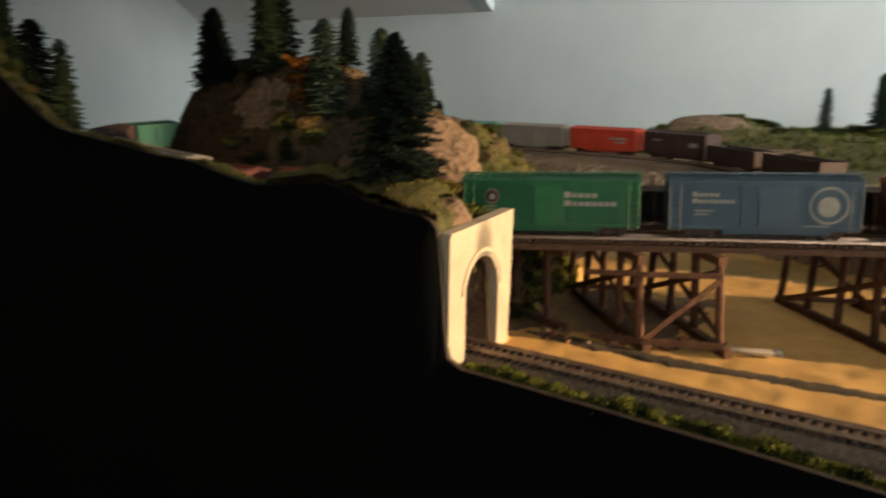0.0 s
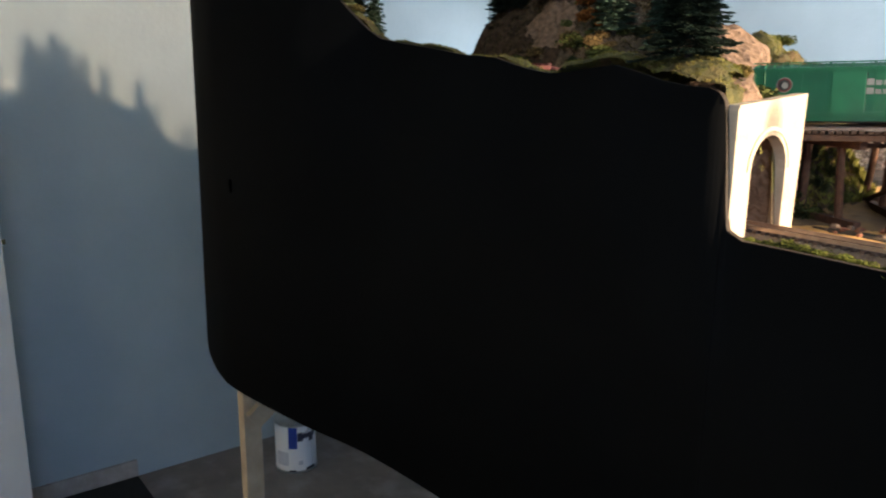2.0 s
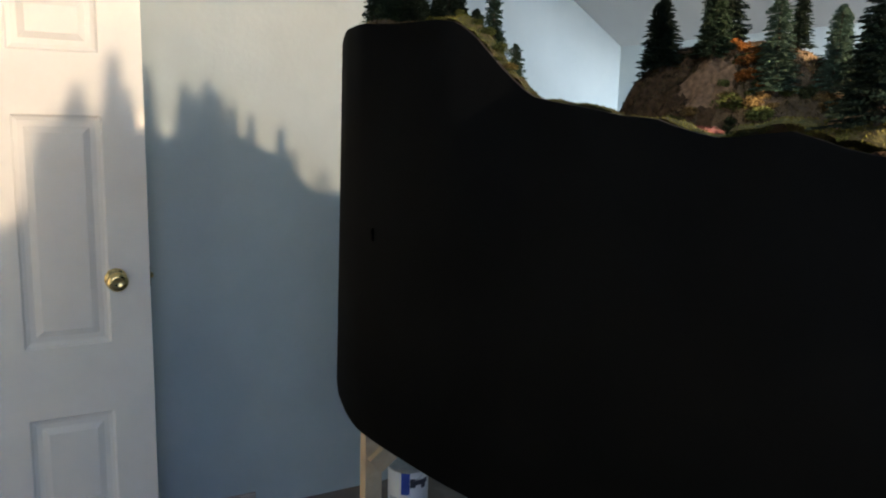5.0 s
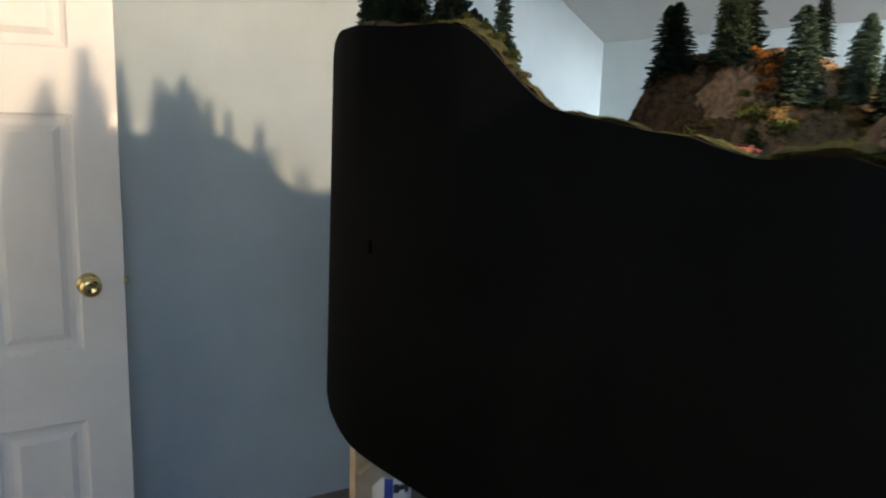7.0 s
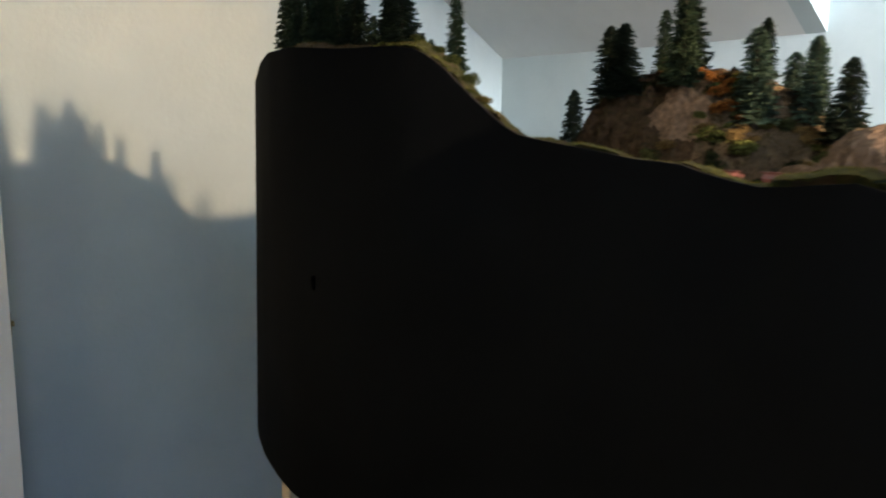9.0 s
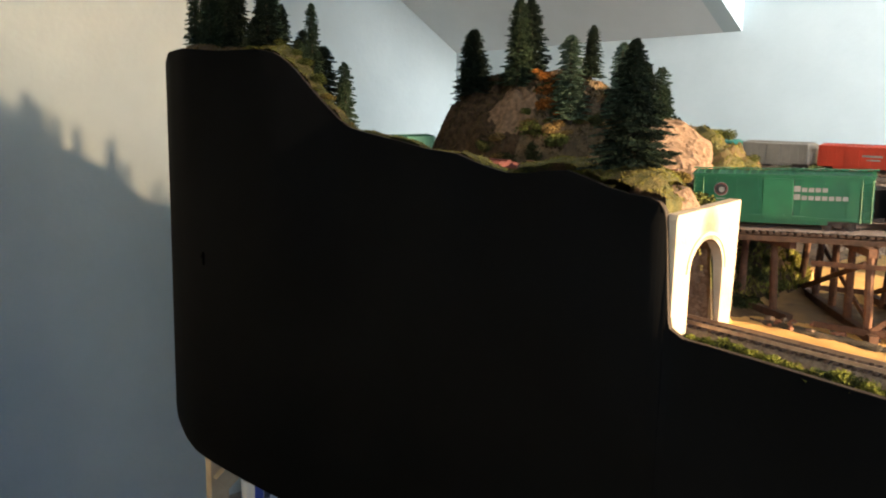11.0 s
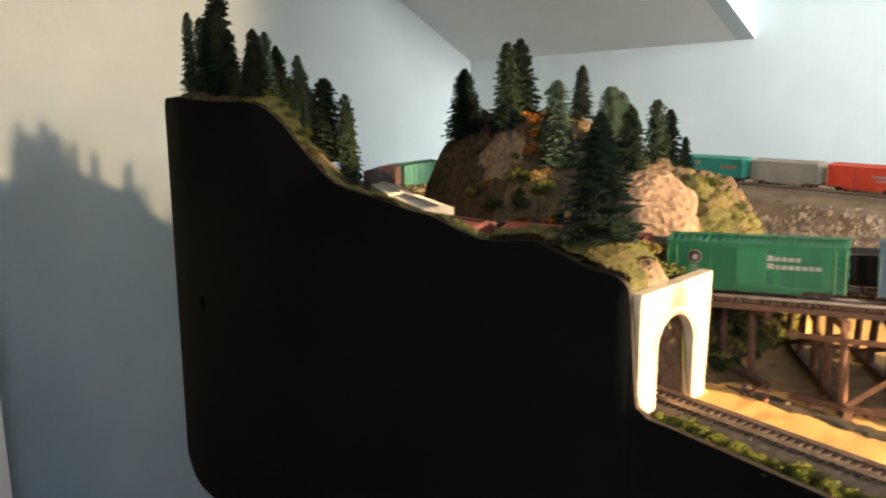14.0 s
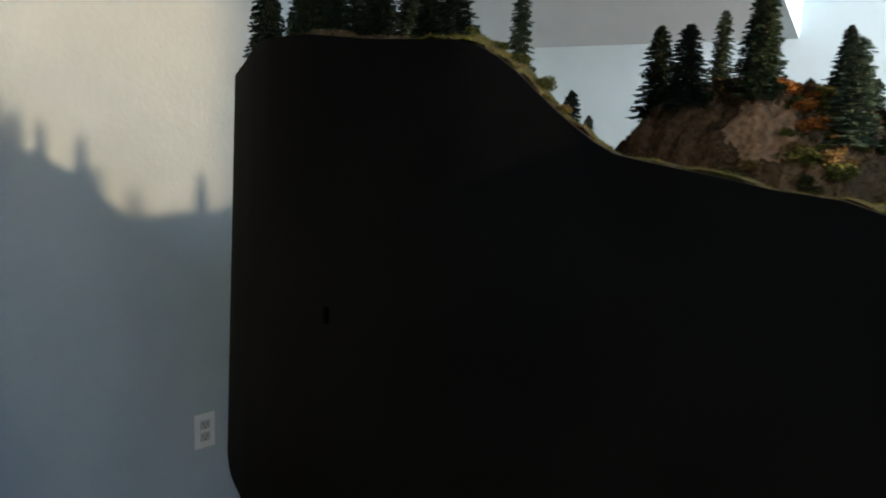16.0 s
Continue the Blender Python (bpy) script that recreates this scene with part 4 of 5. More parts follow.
HILL, MOUND, RIDGE = "on the end hill", "on the rocky mound", "on the far ridge"
for kind, x, y, top, wide in (
    ("green", -0.779, 0.732, 1.653, 0.95), ("dark", -0.800, 0.80, 1.640, 1.0), ("dark", -0.826, 0.795, 1.728, 0.95), ("green", -0.725, 0.735, 1.640, 1.15), ("green", -0.690, 0.745, 1.645, 1.2), ("dark", -0.640, 0.742, 1.615, 1.35),
    ("dark", -0.560, 0.740, 1.588, 1.2), ("dark", -0.512, 0.728, 1.604, 1.3), ("sage", -0.639, 0.801, 1.614, 1.25), ("green", -0.906, 0.953, 1.602, 1.1), ("dark", -0.88, 0.82, 1.62, 1.0),
    # Back row, unseen and added to cast tree shadows on the west wall.
    ("dark", -1.10, 0.891, 1.695, 1.2), ("dark", -1.18, 0.965, 1.628, 1.75), ("green", -1.18, 1.00, 1.600, 1.6), ("dark", -1.18, 1.033, 1.634, 1.8), ("dark", -1.18, 1.075, 1.600, 1.7), ("green", -1.18, 1.115, 1.570, 1.6), ("dark", -1.18, 1.17, 1.536, 1.4), ("dark", -1.18, 1.271, 1.500, 1.2),
    ("green", -0.454, 0.766, 1.566, 1.1), ("dark", -0.917, 1.054, 1.555, 1.7), ("green", -0.863, 1.084, 1.522, 1.15), ("dark", -0.72, 0.86, 1.60, 1.1), ("dark", -0.80, 0.95, 1.57, 1.2),
    ("dark", -0.575, 0.808, 1.530, 1.2), ("green", -0.545, 0.800, 1.522, 1.1),
):
    tree(kind, x, y, top, None, wide * (1.2 if kind == "dark" and x > -1.0 else 1.0 if x > -1.0 else 0.72), HILL)
for kind, x, y, top, wide in (
    ("dark", -0.387, 1.010, 1.547, 1.40), ("dark", -0.453, 1.067, 1.554, 1.15), ("green", -0.388, 1.101, 1.574, 0.85), ("green", -0.302, 1.018, 1.583, 1.0), ("dark", -0.325, 1.071, 1.592, 1.15), ("sage", -0.199, 1.019, 1.527, 1.2),
    ("dark", -0.241, 1.107, 1.550, 1.15), ("sage", -0.156, 1.065, 1.518, 1.05), ("sage", -0.169, 1.094, 1.518, 1.0), ("dark", -0.111, 1.056, 1.490, 1.25), ("sage", -0.244, 1.202, 1.514, 1.1), ("dark", -0.276, 1.264, 1.496, 1.0), ("green", -0.256, 1.305, 1.502, 0.95),
):
    tree(kind, x, y, top, None, wide * 1.45, MOUND)
tree("big", 0.082, 0.786, 1.487, None, 1.42, "on the grassy knob above the portal")
for kind, x, y, top in (("dark", -0.488, 1.66, 1.484), ("dark", -0.517, 1.76, 1.422), ("green", 0.213, 2.2, 1.463), ("dark", 0.322, 2.2, 1.494), ("dark", -0.833, 1.424, 1.487), ("dark", -0.96, 1.70, 1.442)):
    tree(kind, x, y, top, None, 1.3, RIDGE)


# ---- trestle ----
def trestle():
    base = thing("timber_trestle", Matrix(), "dark creosoted timber trestle with braced bents", "trestle bridge")
    s_in, s_out = nearest_s(TRACK_A, 1.20, 1.33), nearest_s(TRACK_A, 0.075, 0.884)
    up = Vector((0, 0, 1))
    for off in (0.0185, 0.010, -0.010, -0.0185, -0.0465, -0.055, -0.075, -0.0835):
        bm = bmesh.new()
        rows = []
        for s in np.arange(s_in, s_out, 0.02):
            x, y, a = on_track(TRACK_A, s)
            rows.append((x - math.sin(a) * off, y + math.cos(a) * off))
        rings = []
        for s, (x, y) in zip(np.arange(s_in, s_out, 0.02), rows):
            a = on_track(TRACK_A, s)[2]
            dx, dy, g = -math.sin(a) * 0.00175, math.cos(a) * 0.00175, rise(x, y)
            rings.append([bm.verts.new(v) for v in ((x - dx, y - dy, 1.3070 + g), (x + dx, y + dy, 1.3070 + g), (x + dx, y + dy, 1.3118 + g), (x - dx, y - dy, 1.3118 + g))])
        for p, q in zip(rings, rings[1:]):
            for i in range(4):
                bm.faces.new([p[i], p[(i + 1) % 4], q[(i + 1) % 4], q[i]])
        bm.faces.new(rings[0])
        bm.faces.new(rings[-1])
        bmesh.ops.recalc_face_normals(bm, faces=bm.faces[:])
        part("stringer", bm, M_STRINGER, base)
    bents = []
    for bx in (0.112, 0.165, 0.220, 0.279, 0.425, 0.490, 0.575, 0.635, 0.70, 0.76, 0.84, 0.90, 0.98, 1.06, 1.14):
        s = nearest_s(TRACK_A, bx, float(np.interp(bx, TRACK_A[::-1, 0], TRACK_A[::-1, 1])))
        x, y, a = on_track(TRACK_A, s)
        # the bents stand askew under the deck
        n, c = Vector((0.66, -0.751, 0)) if bx > 0.19 else Vector((0.91, -0.415, 0)), Vector((x, y, 0))
        t = Vector((-n.y, n.x, 0))
        zg, zc = Z_LOW - 0.002 if x > 0.14 else ground_at(x, y) - 0.002, 1.3034 + rise(x, y)
        h = zc - zg
        # the bent beside the portal is cut short by the bank
        short = bx < 0.19 and bx > 0.15
        part("cap", beam(bmesh.new(), c + n * (0.037 if bx > 0.19 else 0.014 if short else -0.03) + up * zc, c - n * 0.152 + up * zc, 0.0070, 0.0075), M_TIMBER, base)
        for o, lean in ((0.032, 0.17), (-0.012, 0.06), (-0.056, 0.0), (-0.100, -0.07), (-0.142, -0.17)):
            if h > 0.006 and (o < 0.02 or bx > 0.19) and (o < -0.03 or bx > 0.13):
                w = random.uniform(-0.03, 0.03)
                part("post", rod(bmesh.new(), c + n * (o + lean * h) + t * w * h + up * zg, c + n * o + up * (zc - 0.003), 0.0040, 0.0036, 8), M_TIMBER, base)
        if h > 0.03:
            m = c - n * 0.048
            for q in (1, -1) if bx > 0.19 else ():
                part("brace", beam(bmesh.new(), m + n * q * (0.080 + 0.18 * h) + t * q * 0.0046 + up * (zg + 0.008), m - n * q * 0.082 + t * q * 0.0046 + up * (zc - 0.010), 0.0018, 0.0052), M_TIMBER, base)
            part("sill", beam(bmesh.new(), m + n * (0.108 if bx > 0.19 else 0.066 if short else 0.02) + up * (zg + 0.005), m - n * 0.108 + up * (zg + 0.005), 0.0075, 0.0075), M_TIMBER, base, "red-brown timber sill")
        bents.append((c, n, t, zg, zc, h))
    for p, q in zip(bents, bents[1:]):
        if p is bents[0] or min(p[5], q[5]) < 0.04 or (q[0] - p[0]).length > 0.09:
            continue
        for side in (1, -1):
            f = lambda e, z: e[0] - e[1] * 0.048 + e[1] * side * (0.080 + 0.20 * (e[4] - z) + 0.0048) + up * z
            part("girt", beam(bmesh.new(), f(p, p[4] - 0.012), f(q, q[4] - 0.012), 0.0020, 0.0046), M_TIMBER, base)
            part("girt", beam(bmesh.new(), f(p, p[3] + 0.009), f(q, q[3] + 0.009), 0.0030, 0.0056), M_TIMBER, base)
            if side > 0 and p not in bents[:2]:
                part("brace", beam(bmesh.new(), f(p, p[3] + 0.010), f(q, q[4] - 0.014), 0.0018, 0.0046), M_TIMBER, base)
    return base


trestle()


# ---- the door and its knob ----
def panel_door():
    w, th, hh = 0.76, 0.035, 1.82
    door = thing("panel_door", pose(-1.900, 0.513, 0.008, 0, 0, -90), "open white-painted six-panel door with a brass knob", "door")
    # local x runs from the free edge to the hinge, y into the room
    cols = ((0.110, 0.330), (0.430, 0.650))
    rows_ = ((0.20, 0.502), (0.707, 1.345), (1.510, 1.675))
    bm = bmesh.new()
    xs = [0, *cols[0], *cols[1], w]
    zs = [0, *rows_[0], *rows_[1], *rows_[2], hh]
    def is_panel(i, j):
        return i in (1, 3) and j in (1, 3, 5)
    for side, y0, sign in ((0, 0.0, 1), (1, th, -1)):
        for i in range(5):
            for j in range(7):
                x0, x1, z0, z1 = xs[i], xs[i + 1], zs[j], zs[j + 1]
                loops = [(0, 0)]
                if is_panel(i, j):
                    loops += [(0.006, 0.006), (0.016, 0.009), (0.030, 0.009), (0.048, 0.002)]
                rings = [[bm.verts.new((x, y0 + sign * d, z)) for x, z in ((x0 + q, z0 + q), (x1 - q, z0 + q), (x1 - q, z1 - q), (x0 + q, z1 - q))] for q, d in loops]
                for r0, r1 in zip(rings, rings[1:]):
                    for v in range(4):
                        bm.faces.new([r0[v], r0[(v + 1) % 4], r1[(v + 1) % 4], r1[v]])
                bm.faces.new(rings[-1])
    for a, b in (((0, 0), (0, hh)), ((w, 0), (w, hh)), ((0, 0), (w, 0)), ((0, hh), (w, hh))):
        bm.faces.new([bm.verts.new(v) for v in ((a[0], 0, a[1]), (b[0], 0, b[1]), (b[0], th, b[1]), (a[0], th, a[1]))])
    bmesh.ops.remove_doubles(bm, verts=bm.verts[:], dist=0.0002)
    bmesh.ops.recalc_face_normals(bm, faces=bm.faces[:])
    part("door_leaf", bm, M_DOORPAINT, door)
    kz, kx = 0.890, 0.092
    knob = bmesh.new()
    prof = [(0.0, 0.030), (0.004, 0.031), (0.007, 0.026), (0.010, 0.013), (0.024, 0.011), (0.030, 0.016), (0.036, 0.025), (0.046, 0.029), (0.055, 0.027), (0.060, 0.020), (0.062, 0.012), (0.0605, 0.010), (0.0605, 0.0)]
    rings = [[knob.verts.new((kx + r * math.cos(2 * math.pi * k / 24), th + d, kz + r * math.sin(2 * math.pi * k / 24))) for k in range(24)] for d, r in prof]
    for r0, r1 in zip(rings, rings[1:]):
        for k in range(24):
            knob.faces.new([r0[k], r0[(k + 1) % 24], r1[(k + 1) % 24], r1[k]])
    bmesh.ops.remove_doubles(knob, verts=knob.verts[:], dist=0.0001)
    bmesh.ops.recalc_face_normals(knob, faces=knob.faces[:])
    part("knob", knob, M_BRASS, door, "polished brass round knob", True)
    part("latch", box(box(bmesh.new(), (-0.001, th / 2, kz), (0.003, 0.025, 0.057), bevel=0.0005), (-0.006, th / 2, kz), (0.011, 0.012, 0.014), bevel=0.002), M_BRASS, door, "brass latch plate and bolt")
    for z in (0.2, 0.95, 1.62):
        part("hinge", rod(bmesh.new(), (w + 0.004, th + 0.003, z), (w + 0.004, th + 0.003, z + 0.09), 0.006, sides=10), M_BRASS, door, "brass butt hinge")
    return door


panel_door()


# ---- outlet, can, leg, mat ----
def outlet():
    o = thing("wall_outlet", pose(X_LEFT, 1.316, 0.411, 0, 0, 90), "white duplex wall outlet with two sockets", "outlet")
    part("plate", box(bmesh.new(), (0, -0.003, 0), (0.070, 0.006, 0.114), bevel=0.002), M_PLASTIC, o)
    for z in (-0.020, 0.020):
        bm = bmesh.new()
        box(bm, (0, -0.0065, z), (0.034, 0.003, 0.028), bevel=0.001)
        s = part("socket", bm, surface("grey_socket_plastic", (0.45, 0.45, 0.44), (0.5, 0.5, 0.48), 20, 0.5, 0.0), o, "greyer socket face")
        bm = bmesh.new()
        for x in (-0.0065, 0.0065):
            box(bm, (x, -0.0082, z + 0.003), (0.0022, 0.0008, 0.009))
        rod(bm, (0, -0.0078, z - 0.008), (0, -0.0086, z - 0.008), 0.0025, sides=8)
        part("slots", bm, M_SLOT, s)
    part("screw", rod(bmesh.new(), (0, -0.0055, 0), (0, -0.0072, 0), 0.003, sides=10), M_TIN, o)


outlet()


def paint_can():
    can = thing("paint_can", pose(-1.815, 1.336, 0.0, 0, 0, 25), "gallon paint can with a white and blue label and drips", "paint can")
    r, h = 0.070, 0.182
    bm = bmesh.new()
    rod(bm, (0, 0, 0.004), (0, 0, h - 0.004), r, sides=40)
    part("body", bm, M_TIN, can, "", True)
    for z in (0.003, h - 0.003):
        part("rim", rod(bmesh.new(), (0, 0, z - 0.003), (0, 0, z + 0.003), r + 0.003, sides=40), M_TIN, can, "rolled tin rim")
    part("lid", rod(bmesh.new(), (0, 0, h - 0.004), (0, 0, h + 0.001), r * 0.86, sides=36), M_TIN, can, "tin lid")
    def wrap(name, a0, a1, z0, z1, lift, mat, label):
        bm = bmesh.new()
        n = max(2, int(abs(a1 - a0) / 6))
        lo = [bm.verts.new(((r + lift) * math.cos(radians(a0 + (a1 - a0) * k / n)), (r + lift) * math.sin(radians(a0 + (a1 - a0) * k / n)), z0)) for k in range(n + 1)]
        hi = [bm.verts.new((v.co.x, v.co.y, z1)) for v in lo]
        for k in range(n):
            bm.faces.new([lo[k], lo[k + 1], hi[k + 1], hi[k]])
        return part(name, bm, mat, can, label, True)
    wrap("label", 0, 359, 0.008, h - 0.010, 0.0006, M_CANWHITE, "white paper label")
    wrap("label_block", -71, -47, 0.092, h - 0.011, 0.0012, M_CANBLUE, "deep blue label block")
    wrap("label_block", -46, -30, 0.118, 0.150, 0.0012, M_SMEAR, "dark paint run across the label")
    wrap("label_block", -30, 12, 0.126, 0.144, 0.0012, M_SMEAR, "dark paint run across the label")
    wrap("label_block", -12, 4, 0.112, 0.127, 0.0012, M_SMEAR, "dark paint run across the label")
    wrap("label_block", -112, -72, 0.028, 0.078, 0.0010, M_CANGREY, "pale grey label panel")
    wrap("label_block", -44, -32, 0.030, 0.046, 0.0012, M_CANGREY, "small grey label mark")
    wrap("label_block", -70, -52, 0.004, 0.012, 0.0014, M_SMEAR, "dark paint drip at the foot")
    wrap("label_block", -22, 8, 0.004, 0.016, 0.0014, M_SMEAR, "dark paint drip at the foot")
    bm = bmesh.new()
    for k in range(16):
        a, b = math.pi * k / 16, math.pi * (k + 1) / 16
        rod(bm, ((r + 0.004) * math.cos(a), -0.03 * math.sin(a) - 0.02, h - 0.02 - 0.06 * math.sin(a) * 0.5), ((r + 0.004) * math.cos(b), -0.03 * math.sin(b) - 0.02, h - 0.02 - 0.06 * math.sin(b) * 0.5), 0.0016, sides=5)
    part("bail", bm, M_TIN, can, "wire bail handle")


paint_can()


def table_leg():
    leg = thing("table_leg", pose(-1.03, 0.8475, 0.0), "pale pine lumber table leg with a diagonal brace", "table leg")
    part("post", box(bmesh.new(), (0, 0, 0.56), (0.030, 0.041, 1.12), bevel=0.002), M_PINE, leg)
    part("brace", beam(bmesh.new(), (0.024, -0.004, 0.612), (0.024, 0.20, 0.765), 0.018, 0.042), M_PINE, leg, "knotty diagonal pine brace")


table_leg()
solid("floor_mat", box(bmesh.new(), (-1.94, 0.856 - 0.45, 0.006), (0.202, 0.90, 0.010), bevel=0.003), M_MAT, "black ribbed rubber floor mat", "mat")

# ---- ground cover: zones of the terrain ----
M_SAND = surface("ochre_sand", (0.56, 0.315, 0.092), (0.68, 0.40, 0.128), 50, 0.95, 0.35, fine=700, c3=(0.46, 0.25, 0.075), stain=9, amount=0.55, dist=0.001)
M_DIRT = surface("terrace_dirt", (0.17, 0.105, 0.055), (0.28, 0.18, 0.10), 45, 0.95, 0.7, fine=380, c3=(0.10, 0.065, 0.04), stain=12, amount=0.7, dist=0.003)
M_TURF = surface("olive_ground_turf", (0.040, 0.044, 0.012), (0.11, 0.10, 0.028), 110, 1.0, 0.9, fine=600, c3=(0.12, 0.075, 0.035), stain=26, amount=0.8, dist=0.004)
M_SOIL = surface("dark_forest_soil", (0.036, 0.027, 0.016), (0.085, 0.060, 0.033), 90, 1.0, 0.9, fine=500, c3=(0.16, 0.10, 0.05), stain=22, amount=0.6, dist=0.004)
M_CINDER = surface("cinder_shoulder", (0.10, 0.07, 0.045), (0.17, 0.12, 0.08), 200, 1.0, 0.8, fine=500, c3=(0.10, 0.085, 0.05), stain=18, amount=0.6)
M_RUSTROCK = surface("red_brown_stone", (0.16, 0.06, 0.03), (0.26, 0.11, 0.06), 150, 0.95, 0.5, random_tone=0.3)
M_RUBBLE = surface("rubble_stone", (0.24, 0.165, 0.11), (0.46, 0.335, 0.235), 120, 0.95, 0.5, random_tone=0.45, island=True)
# Brown dirt with the trestle's shade and sunlit spots put into its colour.
M_UNDERSHADE = surface("brown_dirt_shade_tone", (0.085, 0.050, 0.022), (0.17, 0.105, 0.046), 40, 1.0, 0.8, fine=300, c3=(0.30, 0.17, 0.055), stain=16, amount=0.75, dist=0.003)
ZONES = [M_SOIL, M_SAND, M_DIRT, M_TURF, M_CINDER, M_BROWNROCK, M_ROCK, M_UNDERSHADE, M_TANROCK]
SOIL, SAND, DIRT, TURF, CINDER, BROWN, ROCK, UNDER, TAN = range(9)


def zone(x, y, z):
    """Which ground cover lies where."""
    n = value_noise(x, y, 30, 7) * 0.5 + value_noise(x, y, 90, 8) * 0.5
    out = np.full(x.shape, SOIL)
    back = y > 1.32 + 0.08 * n
    out[back & (z < 1.335)] = DIRT
    out[back & (y > 2.03 + 0.05 * n)] = TURF
    basin = (z < 1.2335 + 0.003 * n) & (x > 0.06) & (y < 1.5 + 0.05 * n)
    out[basin] = SAND
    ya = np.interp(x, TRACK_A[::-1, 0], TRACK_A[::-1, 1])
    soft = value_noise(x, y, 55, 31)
    # shade under the trestle, painted as a darker ground zone
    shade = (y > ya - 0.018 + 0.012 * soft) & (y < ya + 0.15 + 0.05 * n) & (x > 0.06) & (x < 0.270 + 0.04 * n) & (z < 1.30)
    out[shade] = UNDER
    out[(z < 1.25) & (x > 0.14) & (y < np.interp(x, TRACK_L[:, 0], TRACK_L[:, 1]))] = CINDER
    out[(x > 0.22 + 0.05 * n) & (y > 1.62 + 0.05 * n) & (z > 1.27)] = TURF
    yf = fascia_y(x)
    out[(x < 0.15) & (x > -0.56) & (y - yf < 0.028) & (n > -0.45)] = TURF
    out[(x < -0.36) & (x > -0.55 + 0.05 * n) & (y < 0.90)] = TURF
    out[(x > 0.0) & (x < 0.142) & (y < 0.865)] = TURF
    grassy = ((x - 0.0) / 0.10) ** 2 + ((y - 1.05) / 0.12) ** 2 < 1 + 0.4 * n
    out[grassy & (z > 1.335)] = TURF
    out[(x > 0.0) & (x < 0.19) & (y > 0.95) & (y < 1.28) & (z > 1.27)] = TURF
    # the bank under the trestle, in the darkened brown rock
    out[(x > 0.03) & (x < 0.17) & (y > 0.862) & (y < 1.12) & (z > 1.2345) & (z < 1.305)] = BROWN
    # the mound's flank, its shade painted with the brown rock
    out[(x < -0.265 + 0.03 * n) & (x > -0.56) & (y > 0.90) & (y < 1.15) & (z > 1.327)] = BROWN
    # the lit face of the mound, painted as a paler patch
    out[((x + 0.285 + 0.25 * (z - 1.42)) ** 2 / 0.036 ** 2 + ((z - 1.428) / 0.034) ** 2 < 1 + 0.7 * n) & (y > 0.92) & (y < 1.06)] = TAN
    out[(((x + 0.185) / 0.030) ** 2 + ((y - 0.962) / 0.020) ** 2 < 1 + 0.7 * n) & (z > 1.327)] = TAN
    out[(((x + 0.055) / 0.085) ** 2 + ((y - 0.99) / 0.06) ** 2 < 1 + 0.5 * n) & (z > 1.335)] = ROCK
    return out


def paint_ground(ob):
    me = ob.data
    me.materials.clear()
    for m in ZONES:
        me.materials.append(m)
    c = np.empty(len(me.polygons) * 3)
    me.polygons.foreach_get("center", c)
    c = c.reshape(-1, 3)
    me.polygons.foreach_set("material_index", zone(c[:, 0], c[:, 1], c[:, 2]).astype(np.int32))


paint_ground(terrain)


# ---- rocks ----
def rock_lump(bm, c, size, turn, seed, rough=0.35, cuts=3):
    """A craggy boulder: split planes, upright fissures and a rough grain."""
    made = bmesh.ops.create_icosphere(bm, subdivisions=cuts, radius=1.0)["verts"]
    off = Vector((seed * 7.1, seed * 3.3, seed * 1.7))
    rng = np.random.RandomState(seed)
    planes = [(Vector(rng.normal(size=3) * (1, 1, 0.6)).normalized(), rng.uniform(0.66, 0.9)) for _ in range(22)]
    for v in made:
        p = v.co.copy()
        w = p + 0.10 * Vector((noise.noise(p * 2.2 + off), noise.noise(p * 2.2 - off), noise.noise(p * 2.2 + 2 * off)))
        for d, h in planes:
            k = w.dot(d) - h
            if k > 0:
                w -= d * k * 0.85
        q = Vector((p.x * 4.2 + p.z * 1.1, p.y * 4.2, p.z * 1.0)) + off * 2
        crack = min(abs(noise.noise(q)), 0.02 + abs(noise.noise(q * 2.3 + off)))
        grain = 0.045 * noise.noise(p * 9 + off) + 0.022 * noise.noise(p * 21 + off)
        v.co = w * (1.12 + rough * 1.6 * grain - rough * 0.28 * max(0.0, 1 - crack / 0.055))
    m = Matrix.Translation(c) @ pose(0, 0, 0, 0, 0, turn) @ Matrix.Diagonal((*size, 1))
    bmesh.ops.transform(bm, matrix=m, verts=made)


def outcrop(x, y, z, size, turn, seed, label, material=M_ROCK):
    bm = bmesh.new()
    rock_lump(bm, (0, 0, 0), size, turn, seed, 0.22, 5)
    return solid("rock_outcrop", bm, material, label, "rock", at=pose(x, y, z), smooth=True)


outcrop(-0.415, 1.055, 1.365, (0.085, 0.070, 0.075), 30, 11, "brown rock flank of the mound with shade painted into its colour", M_BROWNROCK)
outcrop(-0.044, 1.016, 1.322, (0.084, 0.064, 0.086), -20, 5, "pale fissured rock face above the track")
outcrop(-0.12, 0.985, 1.325, (0.040, 0.026, 0.040), 0, 14, "small brown rock beside the track", M_TANROCK)
outcrop(0.108, 0.797, 1.326, (0.036, 0.032, 0.034), 20, 21, "small pinkish rock over the portal")
outcrop(-0.02, 2.17, 1.345, (0.12, 0.06, 0.045), 0, 25, "low reddish rock on the far ridge")
outcrop(0.17, 1.55, 1.27, (0.05, 0.03, 0.02), 0, 31, "low pale rock at the foot of the terrace")


